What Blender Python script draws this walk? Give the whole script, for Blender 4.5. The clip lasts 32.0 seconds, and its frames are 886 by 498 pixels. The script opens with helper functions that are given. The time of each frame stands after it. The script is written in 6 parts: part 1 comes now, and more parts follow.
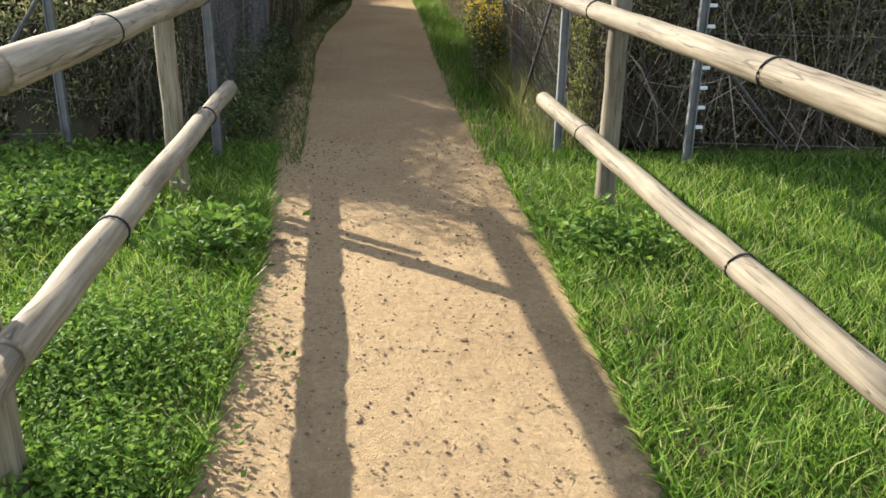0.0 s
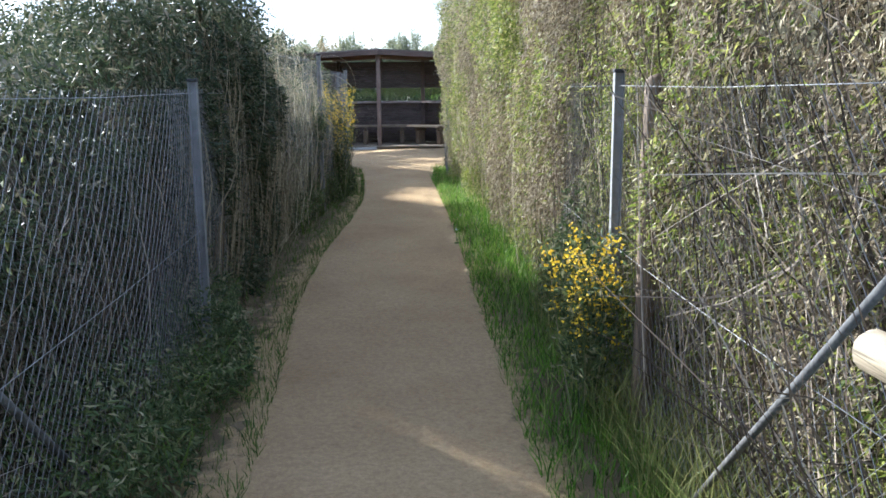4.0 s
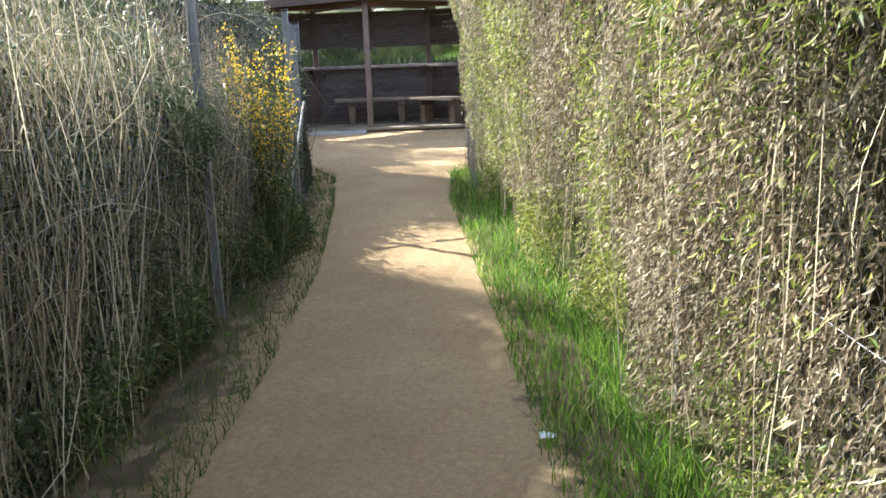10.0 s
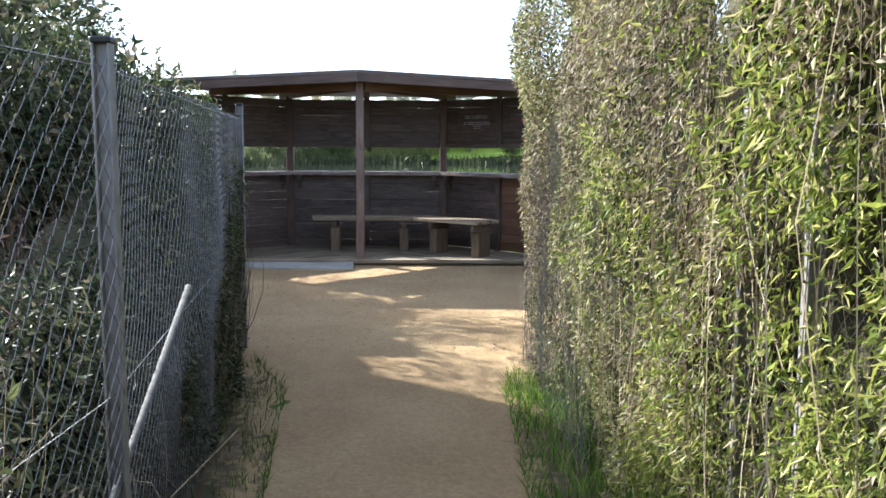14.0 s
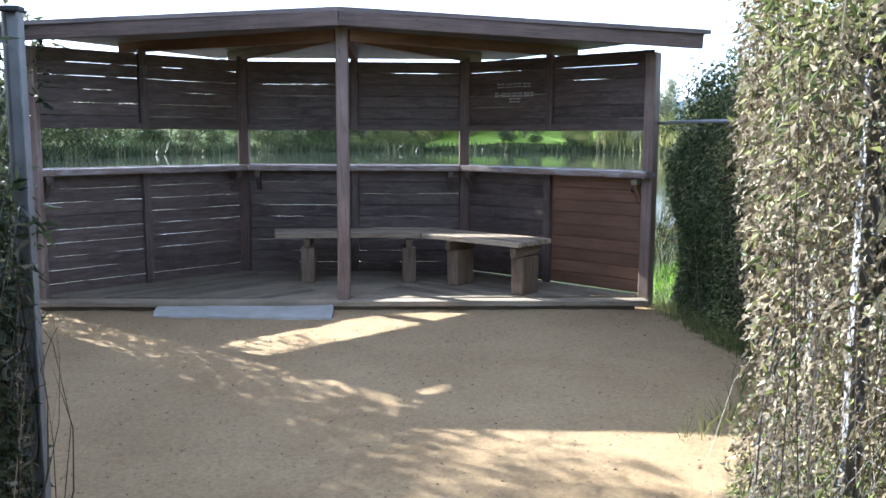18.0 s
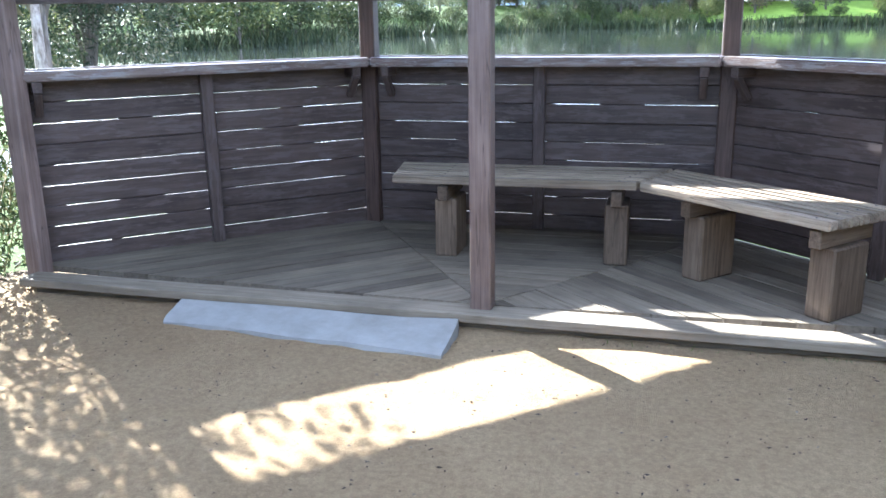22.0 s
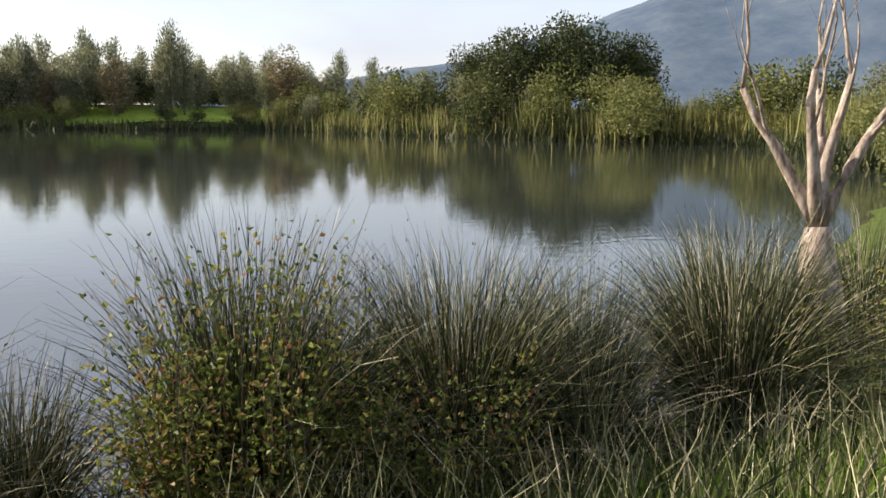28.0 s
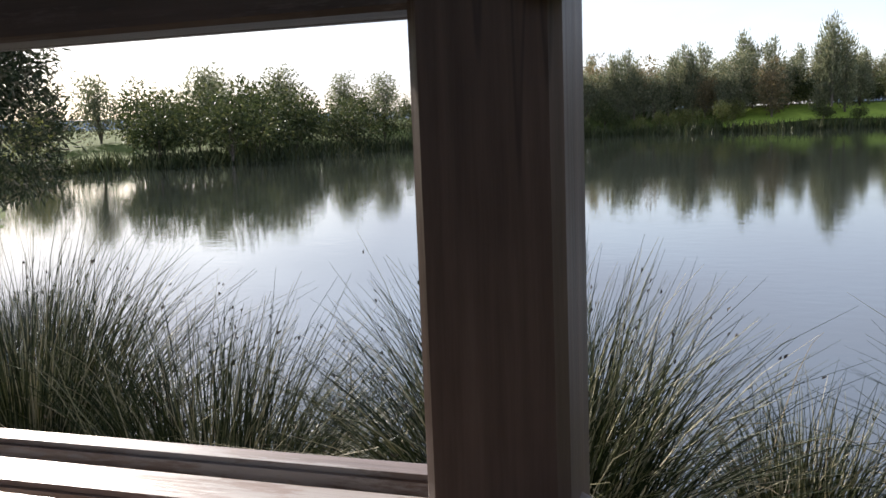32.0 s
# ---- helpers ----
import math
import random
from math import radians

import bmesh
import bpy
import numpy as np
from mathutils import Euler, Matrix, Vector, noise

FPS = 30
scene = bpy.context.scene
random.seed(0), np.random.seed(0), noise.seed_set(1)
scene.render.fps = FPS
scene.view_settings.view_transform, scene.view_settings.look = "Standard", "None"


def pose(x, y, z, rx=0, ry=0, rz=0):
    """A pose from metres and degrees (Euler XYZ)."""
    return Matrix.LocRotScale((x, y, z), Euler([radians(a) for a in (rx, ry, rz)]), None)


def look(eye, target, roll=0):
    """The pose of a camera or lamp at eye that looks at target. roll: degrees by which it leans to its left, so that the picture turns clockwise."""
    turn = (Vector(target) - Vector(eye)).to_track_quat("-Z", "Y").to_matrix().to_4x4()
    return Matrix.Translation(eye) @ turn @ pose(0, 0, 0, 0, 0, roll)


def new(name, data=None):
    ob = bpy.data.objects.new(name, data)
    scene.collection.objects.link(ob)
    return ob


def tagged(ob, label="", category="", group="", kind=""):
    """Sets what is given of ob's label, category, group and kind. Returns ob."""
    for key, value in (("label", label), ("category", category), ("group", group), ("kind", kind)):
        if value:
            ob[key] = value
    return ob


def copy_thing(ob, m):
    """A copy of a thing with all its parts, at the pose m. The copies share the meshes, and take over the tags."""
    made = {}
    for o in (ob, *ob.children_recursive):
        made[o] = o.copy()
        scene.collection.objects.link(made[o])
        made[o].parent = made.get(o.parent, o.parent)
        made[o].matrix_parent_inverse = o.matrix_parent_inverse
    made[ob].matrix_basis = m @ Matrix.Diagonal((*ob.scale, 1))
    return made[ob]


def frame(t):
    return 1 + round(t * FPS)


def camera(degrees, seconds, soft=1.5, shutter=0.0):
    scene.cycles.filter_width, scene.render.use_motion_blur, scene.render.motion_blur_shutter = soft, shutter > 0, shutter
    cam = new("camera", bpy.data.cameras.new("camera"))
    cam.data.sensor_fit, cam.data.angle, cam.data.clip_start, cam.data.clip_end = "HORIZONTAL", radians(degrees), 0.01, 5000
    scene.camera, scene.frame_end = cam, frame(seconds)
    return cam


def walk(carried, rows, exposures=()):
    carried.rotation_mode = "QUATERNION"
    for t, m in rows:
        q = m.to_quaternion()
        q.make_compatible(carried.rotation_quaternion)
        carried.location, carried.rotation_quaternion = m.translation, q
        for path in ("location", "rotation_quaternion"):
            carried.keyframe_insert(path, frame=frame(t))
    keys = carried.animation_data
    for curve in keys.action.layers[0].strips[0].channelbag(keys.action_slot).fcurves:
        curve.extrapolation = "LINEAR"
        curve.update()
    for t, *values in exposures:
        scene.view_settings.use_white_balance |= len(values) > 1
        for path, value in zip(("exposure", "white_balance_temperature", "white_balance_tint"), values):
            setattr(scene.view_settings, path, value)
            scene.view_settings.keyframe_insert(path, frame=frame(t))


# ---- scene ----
# ---------------- camera and walk ----------------
cam = camera(54.46, 32.0, soft=1.6)
PATH = [
    (0, (1.229, -26.274, 1.405), (1.317, -24.406, 0.694), 0.83),
    (0.5, (1.218, -25.943, 1.444), (1.405, -24.081, 0.738), 0.91),
    (1, (1.206, -25.500, 1.485), (1.396, -23.640, 0.775), -1.09),
    (1.5, (1.195, -25.065, 1.516), (1.350, -23.196, 0.822), 0.90),
    (2, (1.191, -24.586, 1.592), (1.311, -22.673, 1.024), 0.45),
    (2.5, (1.199, -24.082, 1.617), (1.245, -22.137, 1.152), 0.11),
    (3, (1.204, -23.561, 1.584), (1.240, -21.604, 1.174), -0.50),
    (3.5, (1.196, -23.078, 1.559), (1.235, -21.115, 1.177), -0.41),
    (5.5, (1.163, -21.336, 1.548), (1.207, -19.369, 1.192), -1.34),
    (6, (1.168, -20.843, 1.519), (1.217, -18.876, 1.163), -1.65),
    (6.5, (1.173, -20.340, 1.516), (1.227, -18.373, 1.159), -0.88),
    (7, (1.177, -19.814, 1.526), (1.231, -17.847, 1.168), -0.77),
    (7.5, (1.178, -19.275, 1.540), (1.211, -17.307, 1.185), 0.12),
    (8, (1.178, -18.746, 1.560), (1.158, -16.778, 1.203), -0.11),
    (8.5, (1.176, -18.254, 1.564), (1.165, -16.293, 1.172), -0.08),
    (9, (1.168, -17.736, 1.554), (1.149, -15.789, 1.095), -1.83),
    (9.5, (1.149, -17.134, 1.486), (1.148, -15.195, 0.996), -1.59),
    (10, (1.125, -16.401, 1.498), (1.143, -14.453, 1.045), -2.05),
    (10.5, (1.094, -15.606, 1.519), (1.129, -13.624, 1.251), -0.12),
    (11, (1.059, -14.854, 1.530), (1.093, -12.865, 1.317), -0.28),
    (11.5, (1.020, -14.165, 1.546), (1.062, -12.176, 1.336), -0.02),
    (12, (0.979, -13.536, 1.569), (1.031, -11.548, 1.353), -0.37),
    (12.5, (0.939, -12.985, 1.572), (1.003, -10.998, 1.350), -0.79),
    (13, (0.898, -12.499, 1.573), (0.961, -10.512, 1.351), -0.25),
    (13.5, (0.857, -12.006, 1.567), (0.915, -10.021, 1.331), 0.68),
    (14, (0.814, -11.445, 1.572), (0.864, -9.459, 1.339), 0.36),
    (14.5, (0.761, -10.893, 1.576), (0.808, -8.908, 1.341), 0.87),
    (16.5, (0.653, -8.945, 1.485), (0.711, -6.961, 1.243), 0.60),
    (17, (0.648, -8.473, 1.508), (0.698, -6.490, 1.257), 0.48),
    (17.5, (0.631, -7.983, 1.512), (0.687, -6.001, 1.255), 0.26),
    (18, (0.621, -7.487, 1.528), (0.686, -5.506, 1.266), 0.24),
    (18.5, (0.606, -7.007, 1.516), (0.676, -5.025, 1.252), 0.52),
    (19, (0.618, -6.518, 1.512), (0.699, -4.541, 1.221), 0.27),
    (19.5, (0.656, -6.084, 1.493), (0.856, -4.126, 1.136), 0.33),
    (20, (0.718, -5.655, 1.516), (1.127, -3.737, 1.122), 0.54),
    (20.5, (0.744, -5.200, 1.500), (0.811, -3.244, 1.089), -1.20),
    (21, (0.780, -4.771, 1.490), (0.441, -2.857, 1.022), -0.70),
    (21.5, (0.843, -4.367, 1.476), (0.323, -2.497, 0.994), -1.72),
    (22, (0.934, -3.917, 1.485), (0.396, -2.064, 0.958), -1.02),
    (22.5, (1.018, -3.405, 1.516), (0.621, -1.525, 0.961), 0.54),
    (23, (1.112, -2.886, 1.496), (0.906, -0.975, 0.945), 0.69),
    (23.5, (1.237, -2.397, 1.505), (1.207, -0.474, 0.953), 0.29),
    (24, (1.351, -1.910, 1.516), (1.697, -0.018, 0.968), 0.55),
    (24.5, (1.537, -1.498, 1.518), (2.021, 0.363, 0.965), -0.94),
    (25, (1.680, -1.126, 1.487), (2.198, 0.726, 0.940), -0.66),
    (25.5, (1.860, -0.819, 1.485), (2.557, 0.979, 0.956), -1.65),
    (26, (2.076, -0.550, 1.502), (2.776, 1.244, 0.964), -2.02),
    (26.5, (2.156, -0.231, 1.503), (2.890, 1.554, 0.981), -1.72),
    (28.5, (1.902, 0.585, 1.465), (2.651, 2.424, 1.227), 2.09),
    (29, (1.843, 0.647, 1.472), (2.264, 2.588, 1.242), 1.10),
    (29.5, (1.770, 0.650, 1.481), (1.797, 2.637, 1.255), -0.45),
    (30, (1.760, 0.666, 1.485), (1.588, 2.646, 1.260), -1.08),
    (30.5, (1.717, 0.702, 1.481), (1.433, 2.664, 1.217), -1.22),
    (31, (1.540, 0.831, 1.498), (1.149, 2.773, 1.233), -1.27),
    (31.5, (1.410, 0.956, 1.499), (0.892, 2.867, 1.222), -1.76),
    (32, (1.283, 1.017, 1.497), (0.681, 2.903, 1.213), -2.30),
]
EXPOSURES = [(0, 2.0, 6400, 10), (2, 2.42, 6100, 10), (3.5, 2.5, 5500, 10), (6, 2.6, 5300, 10), (7, 2.8, 5500, 10), (9, 3.0, 6000, 10), (10.2, 2.85, 5800, 10), (11, 1.95, 5600, 10), (13, 2.36, 5700, 10),
             (14.5, 2.62, 5800, 10), (17, 2.7, 5600, 10), (19, 3.22, 5200, 10), (20, 3.25, 5800, 10), (21, 3.78, 5200, 10), (22, 3.65, 5200, 10), (23, 3.27, 5500, 10), (24.5, 3.4, 6600, 12), (26, 3.1, 7100, 12), (28.5, 1.12, 6900, 14), (30, 1.14, 6600, 14), (31, 1.28, 6500, 14), (32, 1.32, 6400, 14)]
walk(cam, [(t, look(e, g, r)) for t, e, g, r in PATH], EXPOSURES)

# ---------------- sky and sun ----------------
SUN_DIR = Vector((-0.775 * math.cos(radians(27.7)), 0.632 * math.cos(radians(27.7)), math.sin(radians(27.7))))
world = bpy.data.worlds.new("world")
scene.world = world
world.use_nodes = True
wn = world.node_tree.nodes
sky = wn.new("ShaderNodeTexSky")
sky.sky_type = "NISHITA"
sky.sun_disc = False
sky.sun_elevation = radians(27.7)
sky.sun_rotation = math.atan2(SUN_DIR.x, SUN_DIR.y)
sky.air_density, sky.dust_density, sky.ozone_density = 1.0, 0.9, 1.2
# thin high cloud veils the blue
wl = world.node_tree.links
tcw, cloud, band, veil = wn.new("ShaderNodeTexCoord"), wn.new("ShaderNodeTexNoise"), wn.new("ShaderNodeMapRange"), wn.new("ShaderNodeMix")
squash = wn.new("ShaderNodeMapping")
squash.inputs["Scale"].default_value = (1, 1, 3.5)
wl.new(tcw.outputs["Generated"], squash.inputs[0])
wl.new(squash.outputs[0], cloud.inputs["Vector"])
cloud.inputs["Scale"].default_value, cloud.inputs["Detail"].default_value = 2.2, 6
band.inputs["From Min"].default_value, band.inputs["From Max"].default_value = 0.35, 0.68
band.inputs["To Min"].default_value, band.inputs["To Max"].default_value = 0.55, 0.88
wl.new(cloud.outputs["Fac"], band.inputs[0])
veil.data_type = "RGBA"
wl.new(band.outputs[0], veil.inputs[0])
wl.new(sky.outputs[0], veil.inputs[6])
veil.inputs[7].default_value = (2.5, 2.72, 3.35, 1)
wl.new(veil.outputs[2], wn["Background"].inputs[0])
wn["Background"].inputs[1].default_value = 0.115
sun_data = bpy.data.lights.new("sun", "SUN")
sun_data.energy, sun_data.angle, sun_data.color = 4.0, radians(0.55), (1.0, 0.93, 0.82)
sun_ob = new("sun", sun_data)
sun_ob.matrix_basis = look(SUN_DIR * 200, (0, 0, 0))

# ---------------- helpers ----------------
rng = np.random.default_rng(7)


def world_of(ob):
    if ob.parent:
        return world_of(ob.parent) @ ob.matrix_parent_inverse @ ob.matrix_basis
    return ob.matrix_basis.copy()


def mesh_np(name, verts, faces, smooth=False):
    verts = np.asarray(verts, dtype=np.float32).reshape(-1, 3)
    faces = np.asarray(faces, dtype=np.int32)
    k = faces.shape[1]
    me = bpy.data.meshes.new(name)
    me.vertices.add(len(verts))
    me.vertices.foreach_set("co", verts.ravel())
    me.loops.add(faces.size)
    me.loops.foreach_set("vertex_index", faces.ravel())
    me.polygons.add(len(faces))
    me.polygons.foreach_set("loop_start", np.arange(len(faces), dtype=np.int32) * k)
    me.update(calc_edges=True)
    me.polygons.foreach_set("use_smooth", np.full(len(faces), smooth))
    return me


def part(name, data, material, parent=None, label="", m=None):
    """Links a bmesh or a mesh as one object, at the world pose m, under a thing or a part."""
    if isinstance(data, bmesh.types.BMesh):
        me = bpy.data.meshes.new(name)
        data.to_mesh(me)
        data.free()
    else:
        me = data
    if material and not me.materials:
        me.materials.append(material)
    ob = new(name, me)
    if parent:
        ob.parent = parent
        ob.matrix_parent_inverse = world_of(parent).inverted()
    if m is not None:
        ob.matrix_basis = m
    return tagged(ob, label)


def thing(name, place, label, category, group="", kind=""):
    ob = new(name)
    ob.matrix_basis = Matrix.Translation(place)
    ob.empty_display_size = 0.2
    return tagged(ob, label, category, group, kind)


def frame_along(a, b, up=(0, 0, 1)):
    """A pose at a with x towards b and z as near to up as can be; and the length."""
    a, b = Vector(a), Vector(b)
    x = (b - a).normalized()
    y = Vector(up).cross(x).normalized()
    z = x.cross(y)
    m = Matrix((x, y, z)).transposed().to_4x4()
    return Matrix.Translation(a) @ m, (b - a).length


def box_bm(x0, x1, y0, y1, z0, z1, bevel=0.004, seg=1):
    bm = bmesh.new()
    vs = [bm.verts.new((x, y, z)) for z in (z0, z1) for y in (y0, y1) for x in (x0, x1)]
    for f in ((0, 2, 3, 1), (4, 5, 7, 6), (0, 1, 5, 4), (2, 6, 7, 3), (0, 4, 6, 2), (1, 3, 7, 5)):
        bm.faces.new([vs[i] for i in f])
    if bevel:
        bmesh.ops.bevel(bm, geom=bm.edges[:], offset=bevel, segments=seg, affect="EDGES")
    return bm


def beam(name, a, b, w, h, material, parent, label="", up=(0, 0, 1), bevel=0.004, lift=0.0):
    """A squared timber from a to b, w across and h high, its axis lifted by lift."""
    m, n = frame_along(a, b, up)
    return part(name, box_bm(0, n, -w / 2, w / 2, -h / 2 + lift, h / 2 + lift, bevel), material, parent, label, m)


def tube_mesh(name, pts, radii, sides=8, caps=True, smooth=True, uneven=0.0, seed=0):
    """A round pole or limb along pts."""
    pts = [Vector(p) for p in pts]
    r2 = np.random.default_rng(seed)
    V, F = [], []
    for i, p in enumerate(pts):
        d = (pts[min(i + 1, len(pts) - 1)] - pts[max(i - 1, 0)]).normalized()
        ref = Vector((0, 0, 1)) if abs(d.z) < 0.9 else Vector((1, 0, 0))
        u = d.cross(ref).normalized()
        v = d.cross(u)
        for k in range(sides):
            a = 2 * math.pi * k / sides
            r = radii[i] * (1 + uneven * (r2.random() - 0.5))
            V.append(p + u * (r * math.cos(a)) + v * (r * math.sin(a)))
    for i in range(len(pts) - 1):
        for k in range(sides):
            F.append((i * sides + k, i * sides + (k + 1) % sides, (i + 1) * sides + (k + 1) % sides, (i + 1) * sides + k))
    bm = bmesh.new()
    bv = [bm.verts.new(v) for v in V]
    for f in F:
        bm.faces.new([bv[i] for i in f]).smooth = smooth
    if caps:
        bm.faces.new(bv[:sides])
        bm.faces.new(bv[-sides:][::-1])
    bmesh.ops.recalc_face_normals(bm, faces=bm.faces[:])
    me = bpy.data.meshes.new(name)
    bm.to_mesh(me)
    bm.free()
    return me


def pole(name, a, b, r0, r1, material, parent, label="", sides=14, rings=7, uneven=0.03, seed=0):
    """A round timber with slightly chamfered ends, its own x along it."""
    m, n = frame_along(a, b, (0, 0, 1) if abs(Vector(b)[2] - Vector(a)[2]) < 0.9 * (Vector(b) - Vector(a)).length else (0, 1, 0))
    r2 = random.Random(seed)
    ts = [0, 0.012 / n] + [(i + 1) / (rings + 1) for i in range(rings)] + [1 - 0.012 / n, 1]
    pts, rad = [], []
    for i, t in enumerate(ts):
        r = r0 + (r1 - r0) * t
        r *= 0.86 if i in (0, len(ts) - 1) else 1 + 0.04 * (r2.random() - 0.5)
        pts.append((n * t, 0.008 * (r2.random() - 0.5), 0.008 * (r2.random() - 0.5)))
        rad.append(r)
    return part(name, tube_mesh(name, pts, rad, sides, uneven=uneven, seed=seed), material, parent, label, m)


def ribbons(name, roots, tips, bend, width, segs=3, sides=2, rnd=None):
    """Blades or stalks from roots to tips, bowed by bend (n,3), as one mesh. sides 2: flat blades; 3: round-ish stalks."""
    n = len(roots)
    rnd = rnd or rng
    width = np.broadcast_to(np.asarray(width, float), (n,))
    ax = tips - roots
    ax /= np.linalg.norm(ax, axis=1, keepdims=True) + 1e-9
    rv = rnd.normal(size=(n, 3))
    u = np.cross(ax, rv)
    u /= np.linalg.norm(u, axis=1, keepdims=True) + 1e-9
    w = np.cross(ax, u)
    V = np.zeros((n, segs + 1, sides, 3))
    for i in range(segs + 1):
        t = i / segs
        c = roots + (tips - roots) * t + bend * (4 * t * (1 - t))[..., None] if np.ndim(t) else roots + (tips - roots) * t + bend * (4 * t * (1 - t))
        taper = (1 - 0.85 * t ** 1.5)
        for k in range(sides):
            if sides == 2:
                off = u * (width * taper * (0.5 if k else -0.5))[:, None]
            else:
                a = 2 * math.pi * k / sides
                off = (u * math.cos(a) + w * math.sin(a)) * (width * taper * 0.5)[:, None]
            V[:, i, k] = c + off
    idx = np.arange(n * (segs + 1) * sides).reshape(n, segs + 1, sides)
    fs = []
    pairs = [(0, 1)] if sides == 2 else [(k, (k + 1) % sides) for k in range(sides)]
    for i in range(segs):
        for k, l in pairs:
            fs.append(np.stack([idx[:, i, k], idx[:, i, l], idx[:, i + 1, l], idx[:, i + 1, k]], -1))
    return mesh_np(name, V.reshape(-1, 3), np.concatenate(fs), smooth=False)


def leaf_cloud(name, at, along, length, width, fold=0.25, rnd=None):
    """Folded pointed leaves at the places at (n,3), pointing along, as one mesh."""
    n = len(at)
    rnd = rnd or rng
    length = np.broadcast_to(np.asarray(length, float), (n,))[:, None]
    width = np.broadcast_to(np.asarray(width, float), (n,))[:, None]
    along = along / (np.linalg.norm(along, axis=1, keepdims=True) + 1e-9)
    u = np.cross(along, rnd.normal(size=(n, 3)))
    u /= np.linalg.norm(u, axis=1, keepdims=True) + 1e-9
    w = np.cross(along, u)
    b = at
    t = at + along * length - w * length * 0.12
    mid = at + along * length * 0.45 + w * width * fold
    l = mid + u * width * 0.5
    r = mid - u * width * 0.5
    V = np.stack([b, l, t, r], 1).reshape(-1, 3)
    F = np.arange(4 * n).reshape(n, 4)
    return mesh_np(name, V, F)


def unit(n, rnd=None):
    v = (rnd or rng).normal(size=(n, 3))
    return v / np.linalg.norm(v, axis=1, keepdims=True)


# ---------------- materials ----------------
def mat(name, rough=0.7, metal=0.0, spec=0.3):
    m = bpy.data.materials.new(name)
    m.use_nodes = True
    nt = m.node_tree
    b = nt.nodes["Principled BSDF"]
    b.inputs["Roughness"].default_value = rough
    b.inputs["Metallic"].default_value = metal
    b.inputs["Specular IOR Level"].default_value = spec
    return m, nt, b


def nd(nt, kind, **kw):
    n = nt.nodes.new("ShaderNode" + kind)
    for k, v in kw.items():
        n.inputs[k.replace("_", " ")].default_value = v
    return n


def ramp(nt, fac, stops):
    r = nt.nodes.new("ShaderNodeValToRGB")
    els = r.color_ramp.elements
    while len(els) < len(stops):
        els.new(0.5)
    for e, (p, c) in zip(els, stops):
        e.position, e.color = p, (*c, 1)
    nt.links.new(fac, r.inputs[0])
    return r.outputs[0]


def coords(nt, scale=(1, 1, 1), kind="Object"):
    tc = nt.nodes.new("ShaderNodeTexCoord")
    mp = nt.nodes.new("ShaderNodeMapping")
    mp.inputs["Scale"].default_value = scale
    nt.links.new(tc.outputs[kind], mp.inputs[0])
    return mp.outputs[0]


def noise_of(nt, vec, scale, detail=4, rough=0.6):
    n = nd(nt, "TexNoise", Scale=scale, Detail=detail, Roughness=rough)
    nt.links.new(vec, n.inputs["Vector"])
    return n.outputs["Fac"]


def mixc(nt, fac, a, b, mode="MIX"):
    n = nt.nodes.new("ShaderNodeMix")
    n.data_type, n.blend_type = "RGBA", mode
    for s, v in ((0, fac), (6, a), (7, b)):
        if isinstance(v, (int, float)):
            n.inputs[s].default_value = v
        elif isinstance(v, tuple):
            n.inputs[s].default_value = (*v, 1)
        else:
            nt.links.new(v, n.inputs[s])
    return n.outputs[2]


def bump(nt, b, height, strength=0.3, dist=0.01):
    n = nd(nt, "Bump", Strength=strength, Distance=dist)
    nt.links.new(height, n.inputs["Height"])
    nt.links.new(n.outputs[0], b.inputs["Normal"])
    return n


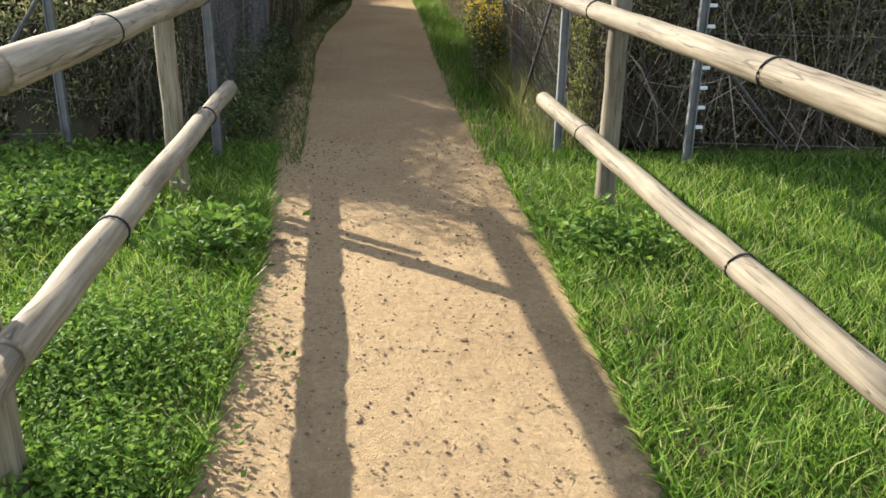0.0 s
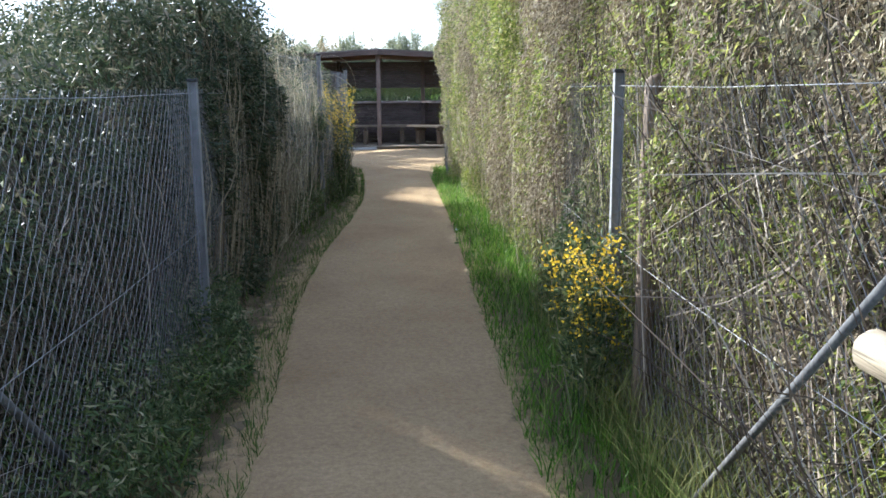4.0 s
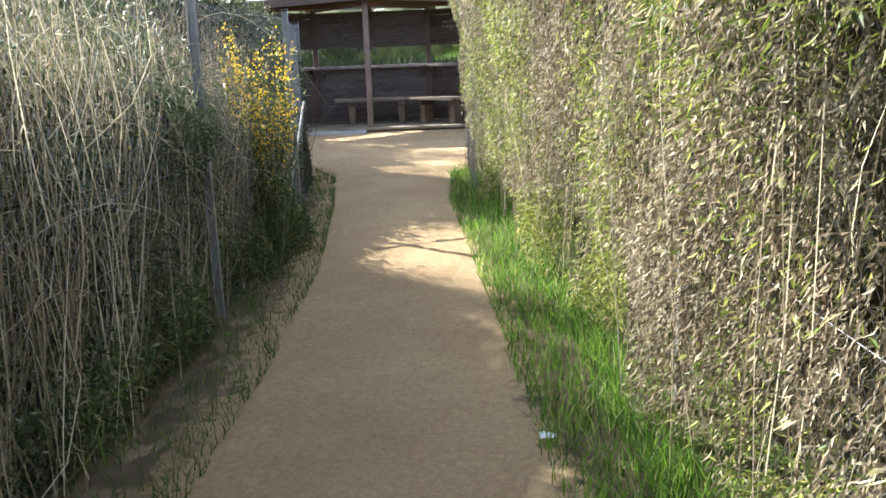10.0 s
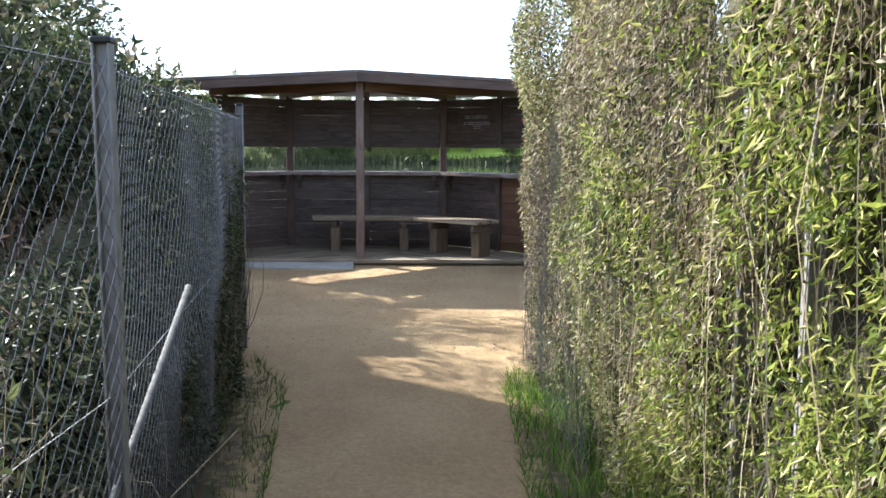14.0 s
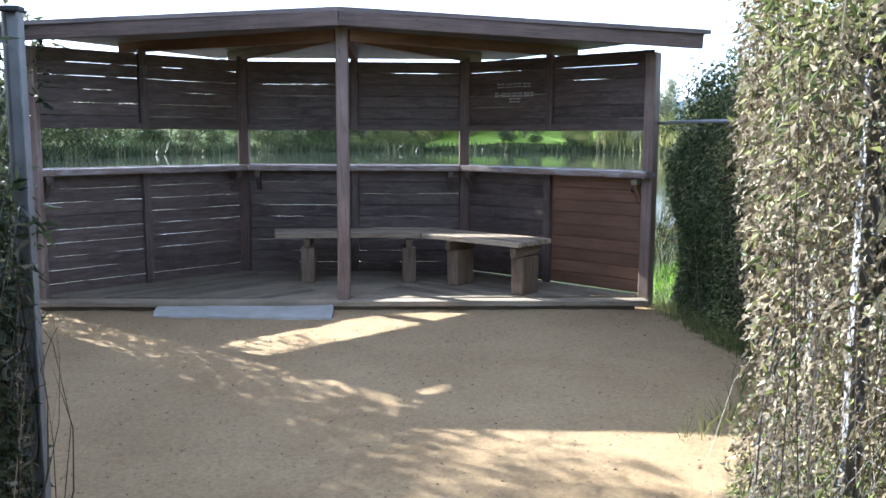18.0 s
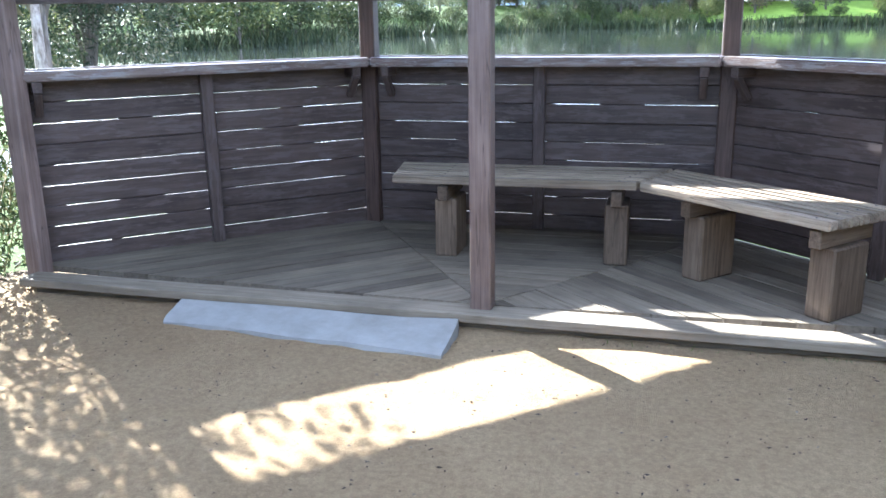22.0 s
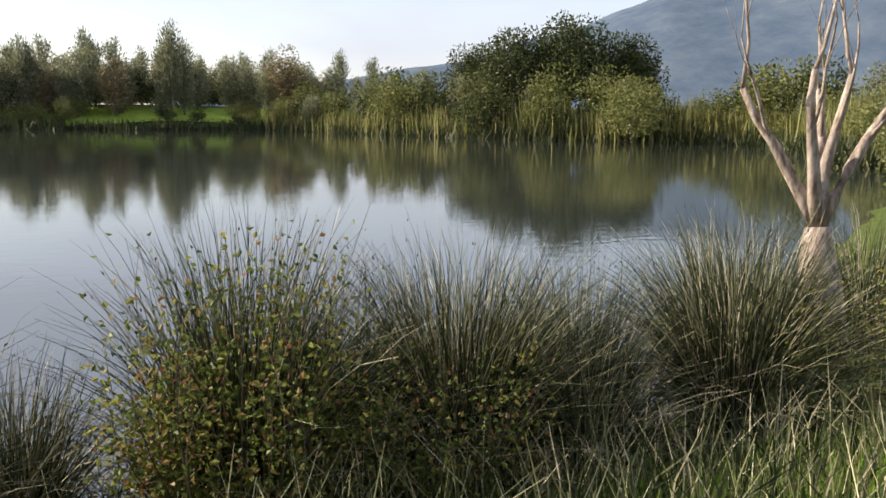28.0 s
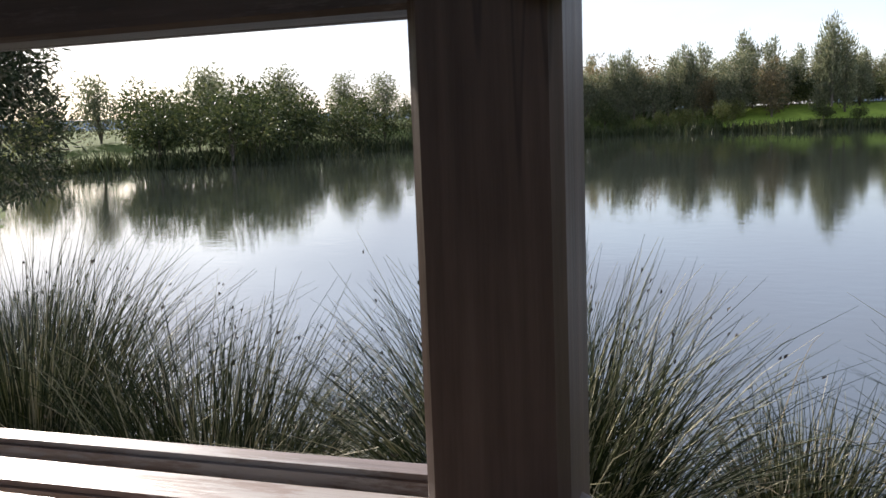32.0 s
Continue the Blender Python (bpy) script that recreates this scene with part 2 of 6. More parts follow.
def wood_mat(name, dark, mid, light, rough=0.65, grain=0.35, vary=0.25, spec=0.3, wear=None, crack=0.0):
    m, nt, b = mat(name, rough, spec=spec)
    oi = nt.nodes.new("ShaderNodeObjectInfo")
    tc = nt.nodes.new("ShaderNodeTexCoord")
    add = nt.nodes.new("ShaderNodeVectorMath")
    off = nt.nodes.new("ShaderNodeVectorMath")
    off.operation = "SCALE"
    off.inputs[0].default_value = (13.1, 7.7, 3.3)
    nt.links.new(oi.outputs["Random"], off.inputs["Scale"])
    nt.links.new(tc.outputs["Object"], add.inputs[0])
    nt.links.new(off.outputs[0], add.inputs[1])
    st = nt.nodes.new("ShaderNodeMapping")
    st.inputs["Scale"].default_value = (1.6, 34, 34)
    nt.links.new(add.outputs[0], st.inputs[0])
    g1 = noise_of(nt, st.outputs[0], 1.6, 6, 0.65)
    g2 = noise_of(nt, add.outputs[0], 2.3, 5, 0.6)
    col = ramp(nt, g1, [(0.3, dark), (0.5, mid), (0.72, light)])
    stain = ramp(nt, g2, [(0.3, tuple(x * 0.55 for x in mid)), (0.6, (1, 1, 1))])
    col = mixc(nt, 0.4, col, stain, "MULTIPLY")
    if wear:
        st2 = nt.nodes.new("ShaderNodeMapping")
        st2.inputs["Scale"].default_value = (1.5, 9, 9)
        nt.links.new(add.outputs[0], st2.inputs[0])
        worn = ramp(nt, noise_of(nt, st2.outputs[0], 3.2, 8, 0.75), [(0.5, (0, 0, 0)), (0.56, (1, 1, 1))])
        col = mixc(nt, worn, col, wear)
    if crack:
        st3 = nt.nodes.new("ShaderNodeMapping")
        st3.inputs["Scale"].default_value = (0.55, 11, 11)
        nt.links.new(add.outputs[0], st3.inputs[0])
        lines = ramp(nt, noise_of(nt, st3.outputs[0], 1.7, 2, 0.5), [(0.488, (1, 1, 1)), (0.498, (0.18, 0.15, 0.12)), (0.508, (1, 1, 1))])
        col = mixc(nt, crack, col, lines, "MULTIPLY")
    mr = nt.nodes.new("ShaderNodeMapRange")
    mr.inputs["To Min"].default_value, mr.inputs["To Max"].default_value = 1 - vary, 1 + vary
    nt.links.new(oi.outputs["Random"], mr.inputs[0])
    hs = nt.nodes.new("ShaderNodeHueSaturation")
    nt.links.new(mr.outputs[0], hs.inputs["Value"])
    nt.links.new(col, hs.inputs["Color"])
    nt.links.new(hs.outputs[0], b.inputs["Base Color"])
    bump(nt, b, g1, grain, 0.004)
    return m


def leaf_mat(name, stops, trans=0.35, rough=0.5):
    m, nt, b = mat(name, rough, spec=0.15)
    geo = nt.nodes.new("ShaderNodeNewGeometry")
    col = ramp(nt, geo.outputs["Random Per Island"], stops)
    big = noise_of(nt, coords(nt, kind="Object"), 1.3, 3)
    col = mixc(nt, 0.5, col, ramp(nt, big, [(0.3, (0.55, 0.55, 0.5)), (0.7, (1.25, 1.2, 1.0))]), "MULTIPLY")
    nt.links.new(col, b.inputs["Base Color"])
    tr = nt.nodes.new("ShaderNodeBsdfTranslucent")
    nt.links.new(col, tr.inputs["Color"])
    mx = nt.nodes.new("ShaderNodeMixShader")
    mx.inputs[0].default_value = trans
    nt.links.new(b.outputs[0], mx.inputs[1])
    nt.links.new(tr.outputs[0], mx.inputs[2])
    nt.links.new(mx.outputs[0], nt.nodes["Material Output"].inputs["Surface"])
    return m


M_BROWN = wood_mat("brown_stained_wood", (0.112, 0.058, 0.033), (0.145, 0.077, 0.044), (0.183, 0.102, 0.062), rough=0.48, grain=0.3, vary=0.12)
# darker, greyer copy of the brown stain, with the hide's inner shade in its colour
M_BROWN_SHADED = wood_mat("shade_darkened_stained_wood", (0.06, 0.041, 0.033), (0.085, 0.06, 0.048), (0.115, 0.083, 0.067), rough=0.5, grain=0.3, vary=0.14, wear=(0.105, 0.08, 0.068))
# inner posts darker, front posts paler: backlight and daylight put into the wood colour
M_POST = wood_mat("weathered_post_shaded", (0.06, 0.036, 0.025), (0.09, 0.057, 0.042), (0.125, 0.083, 0.062), rough=0.5, crack=0.6)
M_POST_LIT = wood_mat("weathered_post_lit", (0.17, 0.115, 0.088), (0.24, 0.17, 0.133), (0.31, 0.23, 0.183), rough=0.55, crack=0.7)
M_SHELF = wood_mat("worn_shelf_wood", (0.13, 0.088, 0.068), (0.22, 0.16, 0.13), (0.3, 0.24, 0.2), rough=0.34, spec=0.5, vary=0.12, wear=(0.3, 0.27, 0.25))
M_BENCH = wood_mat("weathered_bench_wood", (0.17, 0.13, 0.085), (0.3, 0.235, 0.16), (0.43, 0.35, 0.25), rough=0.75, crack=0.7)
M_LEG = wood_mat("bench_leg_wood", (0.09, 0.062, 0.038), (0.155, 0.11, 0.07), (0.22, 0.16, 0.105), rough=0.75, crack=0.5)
M_DECK = wood_mat("dusty_deck_wood", (0.15, 0.12, 0.08), (0.2, 0.163, 0.112), (0.25, 0.208, 0.147), rough=0.9, crack=0.4)
M_RAIL = wood_mat("peeled_pine_rail", (0.12, 0.096, 0.06), (0.215, 0.178, 0.118), (0.31, 0.265, 0.185), rough=0.75, vary=0.15, crack=0.85)
M_ROOF = wood_mat("roof_boarding", (0.09, 0.07, 0.06), (0.14, 0.11, 0.095), (0.18, 0.15, 0.13), rough=0.7)

M_SAND, nt, b = mat("compacted_sand", 0.95, spec=0.1)
pos = coords(nt)
n1, n2, n3 = noise_of(nt, pos, 0.9, 4), noise_of(nt, pos, 38, 6, 0.75), noise_of(nt, pos, 240, 3, 0.7)
col = ramp(nt, n1, [(0.3, (0.49, 0.35, 0.192)), (0.7, (0.63, 0.472, 0.268))])
col = mixc(nt, 0.55, col, ramp(nt, n2, [(0.34, (0.62, 0.55, 0.5)), (0.62, (1.15, 1.12, 1.08))]), "MULTIPLY")
col = mixc(nt, 0.6, col, ramp(nt, n3, [(0.3, (0.6, 0.55, 0.5)), (0.55, (1, 1, 1)), (0.75, (1.3, 1.28, 1.25))]), "MULTIPLY")
att = nt.nodes.new("ShaderNodeAttribute")
att.attribute_name = "fray"
wob = nt.nodes.new("ShaderNodeMath")
wob.operation = "MULTIPLY_ADD"
wob.inputs[1].default_value = 0.9
nt.links.new(noise_of(nt, pos, 9, 6, 0.7), wob.inputs[0])
nt.links.new(att.outputs["Fac"], wob.inputs[2])
earthy = ramp(nt, noise_of(nt, pos, 3, 5), [(0.3, (0.11, 0.085, 0.05)), (0.7, (0.24, 0.18, 0.11))])
col = mixc(nt, ramp(nt, wob.outputs[0], [(0.8, (0, 0, 0)), (1.0, (1, 1, 1))]), earthy, col)
nt.links.new(col, b.inputs["Base Color"])
hgt = nt.nodes.new("ShaderNodeMath")
hgt.operation = "ADD"
nt.links.new(n2, hgt.inputs[0])
nt.links.new(n3, hgt.inputs[1])
bump(nt, b, hgt.outputs[0], 1.0, 0.028)

M_SOIL, nt, b = mat("grassy_soil", 0.95, spec=0.1)
pos = coords(nt)
col = ramp(nt, noise_of(nt, pos, 1.7, 5), [(0.3, (0.05, 0.08, 0.015)), (0.55, (0.08, 0.11, 0.025)), (0.78, (0.14, 0.12, 0.06))])
col = mixc(nt, 0.6, col, ramp(nt, noise_of(nt, pos, 45, 5, 0.7), [(0.3, (0.4, 0.4, 0.4)), (0.7, (1.3, 1.3, 1.2))]), "MULTIPLY")
nt.links.new(col, b.inputs["Base Color"])
bump(nt, b, noise_of(nt, pos, 60, 4), 0.6, 0.02)

M_EARTH, nt, b = mat("trodden_earth", 0.95, spec=0.1)
pos = coords(nt)
col = ramp(nt, noise_of(nt, pos, 2.6, 5), [(0.3, (0.1, 0.078, 0.045)), (0.55, (0.16, 0.12, 0.072)), (0.75, (0.25, 0.19, 0.115))])
col = mixc(nt, 0.6, col, ramp(nt, noise_of(nt, pos, 60, 5, 0.7), [(0.3, (0.5, 0.5, 0.45)), (0.7, (1.2, 1.2, 1.15))]), "MULTIPLY")
nt.links.new(col, b.inputs["Base Color"])
bump(nt, b, noise_of(nt, pos, 70, 4), 0.8, 0.02)

M_CONC, nt, b = mat("worn_concrete", 0.9, spec=0.15)
pos = coords(nt)
col = ramp(nt, noise_of(nt, pos, 6, 6, 0.7), [(0.3, (0.24, 0.228, 0.2)), (0.7, (0.34, 0.325, 0.29))])
nt.links.new(col, b.inputs["Base Color"])
bump(nt, b, noise_of(nt, pos, 80, 5, 0.7), 0.4, 0.004)

M_GALV, nt, b = mat("galvanised_steel", 0.6, metal=0.3, spec=0.4)
col = ramp(nt, noise_of(nt, coords(nt), 9, 5), [(0.3, (0.13, 0.13, 0.125)), (0.7, (0.24, 0.24, 0.235))])
nt.links.new(col, b.inputs["Base Color"])
M_WIRE, nt, b = mat("galvanised_wire", 0.55, metal=0.5, spec=0.4)
b.inputs["Base Color"].default_value = (0.17, 0.165, 0.155, 1)
M_DULL, nt, b = mat("dull_weathered_steel", 0.85, spec=0.2)
nt.links.new(ramp(nt, noise_of(nt, coords(nt, (9, 9, 3)), 6, 5), [(0.35, (0.05, 0.05, 0.048)), (0.65, (0.11, 0.108, 0.1))]), b.inputs["Base Color"])
M_DARK, nt, b = mat("black_tie", 0.6)
b.inputs["Base Color"].default_value = (0.02, 0.02, 0.02, 1)
M_WHITE, nt, b = mat("white_plastic", 0.5)
b.inputs["Base Color"].default_value = (0.6, 0.62, 0.62, 1)
M_SCRAWL, nt, b = mat("pale_scrawl", 0.8)
b.inputs["Base Color"].default_value = (0.5, 0.48, 0.45, 1)
M_STONE, nt, b = mat("pebble", 0.9, spec=0.15)
geo = nt.nodes.new("ShaderNodeNewGeometry")
nt.links.new(ramp(nt, geo.outputs["Random Per Island"], [(0.0, (0.1, 0.07, 0.045)), (0.6, (0.22, 0.15, 0.092)), (1.0, (0.34, 0.25, 0.16))]), b.inputs["Base Color"])

M_GRASS = leaf_mat("grass", [(0.0, (0.02, 0.05, 0.006)), (0.45, (0.09, 0.19, 0.022)), (0.85, (0.19, 0.32, 0.04)), (1.0, (0.38, 0.37, 0.16))], 0.42)
M_TUFT = leaf_mat("tuft_grass", [(0.0, (0.06, 0.12, 0.015)), (0.5, (0.18, 0.29, 0.045)), (0.85, (0.32, 0.41, 0.09)), (1.0, (0.48, 0.45, 0.23))], 0.45)
# darker copy of the grass greens: the verge's shade sits in the colour
M_DGRASS = leaf_mat("shade_darkened_grass", [(0.0, (0.04, 0.07, 0.015)), (0.5, (0.085, 0.145, 0.026)), (0.85, (0.13, 0.2, 0.035)), (1.0, (0.2, 0.17, 0.09))], 0.35)
M_WEED = leaf_mat("broad_weed_leaf", [(0.0, (0.05, 0.11, 0.02)), (0.6, (0.12, 0.215, 0.035)), (1.0, (0.21, 0.31, 0.06))], 0.4, 0.65)
M_HEDGE = leaf_mat("hedge_leaf", [(0.0, (0.06, 0.09, 0.02)), (0.35, (0.14, 0.18, 0.035)), (0.65, (0.25, 0.29, 0.06)), (0.85, (0.36, 0.36, 0.11)), (1.0, (0.45, 0.4, 0.24))], 0.38)
# leaf greens darkened to carry the shade of the left-hand hedges
M_SHADE = leaf_mat("shade_dark_hedge_leaf", [(0.0, (0.022, 0.034, 0.018)), (0.5, (0.05, 0.066, 0.033)), (0.8, (0.095, 0.1, 0.056)), (1.0, (0.2, 0.175, 0.125))], 0.25)
M_DRY = leaf_mat("dry_hanging_leaf", [(0.0, (0.07, 0.053, 0.034)), (0.4, (0.165, 0.13, 0.085)), (0.75, (0.28, 0.235, 0.16)), (1.0, (0.46, 0.41, 0.3))], 0.25, 0.7)
M_DRYSTEM = leaf_mat("dry_cane", [(0.0, (0.16, 0.12, 0.08)), (0.5, (0.3, 0.25, 0.17)), (1.0, (0.46, 0.4, 0.3))], 0.1, 0.7)
M_OLIVE = leaf_mat("olive_leaf", [(0.0, (0.045, 0.065, 0.025)), (0.4, (0.12, 0.14, 0.05)), (0.75, (0.25, 0.26, 0.1)), (1.0, (0.42, 0.39, 0.22))], 0.3)
M_STRAW = leaf_mat("dry_stalk", [(0.0, (0.12, 0.09, 0.06)), (0.5, (0.26, 0.21, 0.14)), (1.0, (0.42, 0.36, 0.25))], 0.2, 0.7)
M_REED = leaf_mat("far_reed", [(0.0, (0.02, 0.03, 0.012)), (0.6, (0.05, 0.065, 0.025)), (1.0, (0.11, 0.11, 0.05))], 0.15)
M_RUST = leaf_mat("rusty_brush", [(0.0, (0.06, 0.035, 0.03)), (0.6, (0.15, 0.095, 0.08)), (1.0, (0.28, 0.2, 0.165))], 0.2, 0.8)
M_CANE = leaf_mat("cane_leaf", [(0.0, (0.1, 0.11, 0.04)), (0.5, (0.21, 0.22, 0.075)), (0.85, (0.3, 0.29, 0.12)), (1.0, (0.4, 0.35, 0.2))], 0.35)
M_STALK = leaf_mat("pale_stalk", [(0.0, (0.24, 0.2, 0.13)), (0.6, (0.42, 0.37, 0.26)), (1.0, (0.6, 0.54, 0.4))], 0.3, 0.7)
M_TWIG = leaf_mat("dead_twig", [(0.0, (0.04, 0.03, 0.024)), (0.6, (0.11, 0.085, 0.066)), (0.9, (0.24, 0.2, 0.16)), (1.0, (0.38, 0.33, 0.27))], 0.0, 0.8)
# near-black backing colour, painting the shade deep inside the hedges
M_CORE = leaf_mat("hedge_shade_backing", [(0.0, (0.03, 0.03, 0.016)), (1.0, (0.055, 0.05, 0.03))], 0.0, 0.9)
# dark copy of the hedge greens, first set to put shade into the hide-side shrub
M_GREEN = leaf_mat("green_shrub_leaf", [(0.0, (0.03, 0.05, 0.02)), (0.5, (0.075, 0.105, 0.04)), (0.8, (0.14, 0.16, 0.07)), (1.0, (0.3, 0.27, 0.17))], 0.3)
M_GREY = leaf_mat("grey_green_leaf", [(0.0, (0.06, 0.08, 0.03)), (0.35, (0.17, 0.19, 0.07)), (0.7, (0.34, 0.34, 0.13)), (0.87, (0.36, 0.32, 0.2)), (1.0, (0.45, 0.4, 0.28))], 0.35)
M_FLOWER = leaf_mat("yellow_flower", [(0.0, (0.6, 0.4, 0.02)), (1.0, (0.8, 0.6, 0.05))], 0.3)
M_RUSH = leaf_mat("rush_stem", [(0.0, (0.01, 0.018, 0.008)), (0.5, (0.045, 0.06, 0.025)), (0.75, (0.16, 0.17, 0.08)), (1.0, (0.6, 0.54, 0.4))], 0.08)
M_BRAMBLE = leaf_mat("bramble_leaf", [(0.0, (0.05, 0.085, 0.02)), (0.5, (0.16, 0.2, 0.045)), (0.75, (0.3, 0.31, 0.08)), (0.92, (0.3, 0.21, 0.08)), (1.0, (0.22, 0.09, 0.05))], 0.35)

M_BARK, nt, b = mat("grey_bark", 0.9, spec=0.1)
col = ramp(nt, noise_of(nt, coords(nt, (6, 6, 1.5)), 3, 5), [(0.3, (0.09, 0.075, 0.06)), (0.7, (0.24, 0.2, 0.165))])
nt.links.new(col, b.inputs["Base Color"])
M_PALE, nt, b = mat("peeling_pale_bark", 0.85, spec=0.15)
col = ramp(nt, noise_of(nt, coords(nt, (5, 5, 1.2)), 4, 6, 0.7), [(0.35, (0.1, 0.075, 0.055)), (0.5, (0.28, 0.225, 0.18)), (0.65, (0.46, 0.39, 0.33))])
nt.links.new(col, b.inputs["Base Color"])
bump(nt, b, noise_of(nt, coords(nt, (8, 8, 2)), 5, 5), 0.5, 0.01)
M_POPLAR = leaf_mat("poplar_leaf", [(0.0, (0.12, 0.14, 0.09)), (0.6, (0.215, 0.235, 0.145)), (1.0, (0.33, 0.32, 0.21))], 0.4)
M_AUTUMN = leaf_mat("autumn_leaf", [(0.0, (0.13, 0.12, 0.07)), (0.6, (0.23, 0.19, 0.11)), (1.0, (0.34, 0.26, 0.15))], 0.4)
M_OAK = leaf_mat("oak_leaf", [(0.0, (0.03, 0.045, 0.018)), (0.7, (0.075, 0.095, 0.035)), (1.0, (0.16, 0.165, 0.065))], 0.25)
M_WILLOW = leaf_mat("willow_leaf", [(0.0, (0.08, 0.105, 0.03)), (0.6, (0.17, 0.19, 0.06)), (1.0, (0.29, 0.27, 0.11))], 0.3)
M_LAWN = leaf_mat("far_lawn", [(0.0, (0.2, 0.3, 0.04)), (1.0, (0.26, 0.36, 0.06))], 0.0, 0.9)

M_WATER, nt, b = mat("lake_water", 0.02, spec=0.75)
b.inputs["Base Color"].default_value = (0.03, 0.036, 0.03, 1)
b.inputs["IOR"].default_value = 2.0
pos = coords(nt, (1.0, 1.9, 1.0))
w1, w2 = noise_of(nt, pos, 2.2, 3, 0.55), noise_of(nt, pos, 0.12, 2, 0.5)
mul = nt.nodes.new("ShaderNodeMath")
mul.operation = "MULTIPLY"
nt.links.new(w1, mul.inputs[0])
nt.links.new(w2, mul.inputs[1])
bump(nt, b, mul.outputs[0], 0.1, 0.05)

# ---------------- ground, path and lake ----------------
LAKE_TURN = radians(6.96)


def by_lake(x, y):
    """A place given on the lake's own axes, which are turned a little against the hide's."""
    c, s = math.cos(LAKE_TURN), math.sin(LAKE_TURN)
    return 1.757 + c * (x - 1.65) - s * (y - 0.62), 0.681 + s * (x - 1.65) + c * (y - 0.62)


SHORE = [(-6, 7.0), (-3, 6.3), (0, 6.0), (3, 5.9), (6, 5.7), (9, 6.6), (14, 10), (26, 16), (40, 25), (54, 37), (64, 47), (66, 57), (61, 66),
         (52, 74), (49, 95), (44, 119), (30, 117), (15, 120), (3, 121), (-6, 112), (-15, 100), (-23, 90), (-27, 72), (-30, 60), (-36, 57),
         (-37, 48), (-28, 37), (-18, 27), (-12.5, 19), (-11, 14), (-9, 9.5)]
SHORE = [by_lake(*p) for p in SHORE]


def shore_distance(x, y):
    """Metres from the shore line, positive on the lake."""
    x, y = np.asarray(x, float), np.asarray(y, float)
    best = np.full(x.shape, 1e9)
    inside = np.zeros(x.shape, bool)
    for (ax, ay), (bx, by) in zip(SHORE, SHORE[1:] + SHORE[:1]):
        dx, dy = bx - ax, by - ay
        t = np.clip(((x - ax) * dx + (y - ay) * dy) / (dx * dx + dy * dy), 0, 1)
        best = np.minimum(best, np.hypot(x - ax - t * dx, y - ay - t * dy))
        cross = (ay > y) != (by > y)
        with np.errstate(divide="ignore", invalid="ignore"):
            inside ^= cross & (x < (bx - ax) * (y - ay) / ((by - ay) if by != ay else 1e-9) + ax)
    return np.where(inside, best, -best)


WATER = -0.8


def ground_z(x, y):
    d = shore_distance(x, y)
    near = np.clip((np.asarray(y, float) + 3) / 5, 0, 1)
    bank = np.clip(-d / 4.2, 0, 1)
    bank = bank * bank * (3 - 2 * bank)
    far = np.clip((np.asarray(y, float) - 60) / 30, 0, 1) * np.clip((-d - 3) / 14, 0, 1) * 2.6
    z = np.where(d > 0, WATER - 0.06 - 0.9 * np.clip(d / 3, 0, 1), WATER - 0.06 + (0.86 + far) * np.where(d < -4.2, 1, bank))
    return z + 0.02 * np.sin(1.7 * np.asarray(x)) * np.sin(1.3 * np.asarray(y)) * near


def axis(steps):
    out = []
    for a, b, s in steps:
        out += list(np.arange(a, b, s))
    return np.array(out + [steps[-1][1]])


gx = axis([(-3000, -400, 400), (-400, -80, 40), (-80, -10, 3), (-10, -4, 0.6), (-4, 10, 0.22), (10, 20, 0.7), (20, 80, 3), (80, 400, 40), (400, 3000, 400)])
gy = axis([(-3000, -400, 400), (-400, -80, 40), (-80, -32, 4), (-32, -27, 0.8), (-27, 8, 0.22), (8, 20, 0.9), (20, 140, 3), (140, 400, 30), (400, 3000, 400)])
GX, GY = np.meshgrid(gx, gy)
GZ = ground_z(GX, GY) - 0.02 + 0.012 * rng.normal(size=GX.shape) * (np.abs(GX) < 12) * (np.abs(GY + 10) < 20)
idx = np.arange(GX.size).reshape(GX.shape)
quads = np.stack([idx[:-1, :-1], idx[:-1, 1:], idx[1:, 1:], idx[1:, :-1]], -1).reshape(-1, 4)
ground = part("ground", mesh_np("ground", np.stack([GX, GY, GZ], -1), quads, True), M_SOIL)
tagged(ground, "dark grassy soil round the path and the lake shore", "ground", kind="structure")

water = part("water", mesh_np("water", [(-140, 2, WATER), (140, 2, WATER), (140, 200, WATER), (-140, 200, WATER)], [(0, 1, 2, 3)]), M_WATER)
tagged(water, "still grey-green lake water mirroring trees and sky", "water", kind="structure")

EDGES = np.array([(-34, 0.7, 1.95), (-24, 0.68, 1.87), (-22.6, 0.61, 1.83), (-21.5, 0.48, 1.79), (-19, 0.3, 1.66), (-16.5, 0.1, 1.6), (-14.5, 0.06, 1.57), (-12.5, 0.15, 1.52), (-10.5, 0.16, 1.45),
                  (-8, 0.0, 1.34), (-6, -0.2, 1.4), (-5.3, -0.5, 1.5), (-4.9, -1.3, 1.6), (-4.3, -2.5, 1.8), (-3.5, -2.85, 2.2), (-2.5, -2.95, 2.95),
                  (-1.5, -2.98, 2.86), (-0.3, -2.95, 2.76), (0.0, -2.9, 2.72), (0.3, -2.8, 2.7)])
py = np.arange(-34, 0.31, 0.06)
NX = 44
FRAY = 0.34
ex0 = np.interp(py, EDGES[:, 0], EDGES[:, 1]) + 0.05 * np.sin(py * 5.1) * np.sin(py * 1.7)
ex1 = np.interp(py, EDGES[:, 0], EDGES[:, 2]) + 0.05 * np.sin(py * 4.3 + 1) * np.sin(py * 2.1)
u = np.linspace(0, 1, NX)
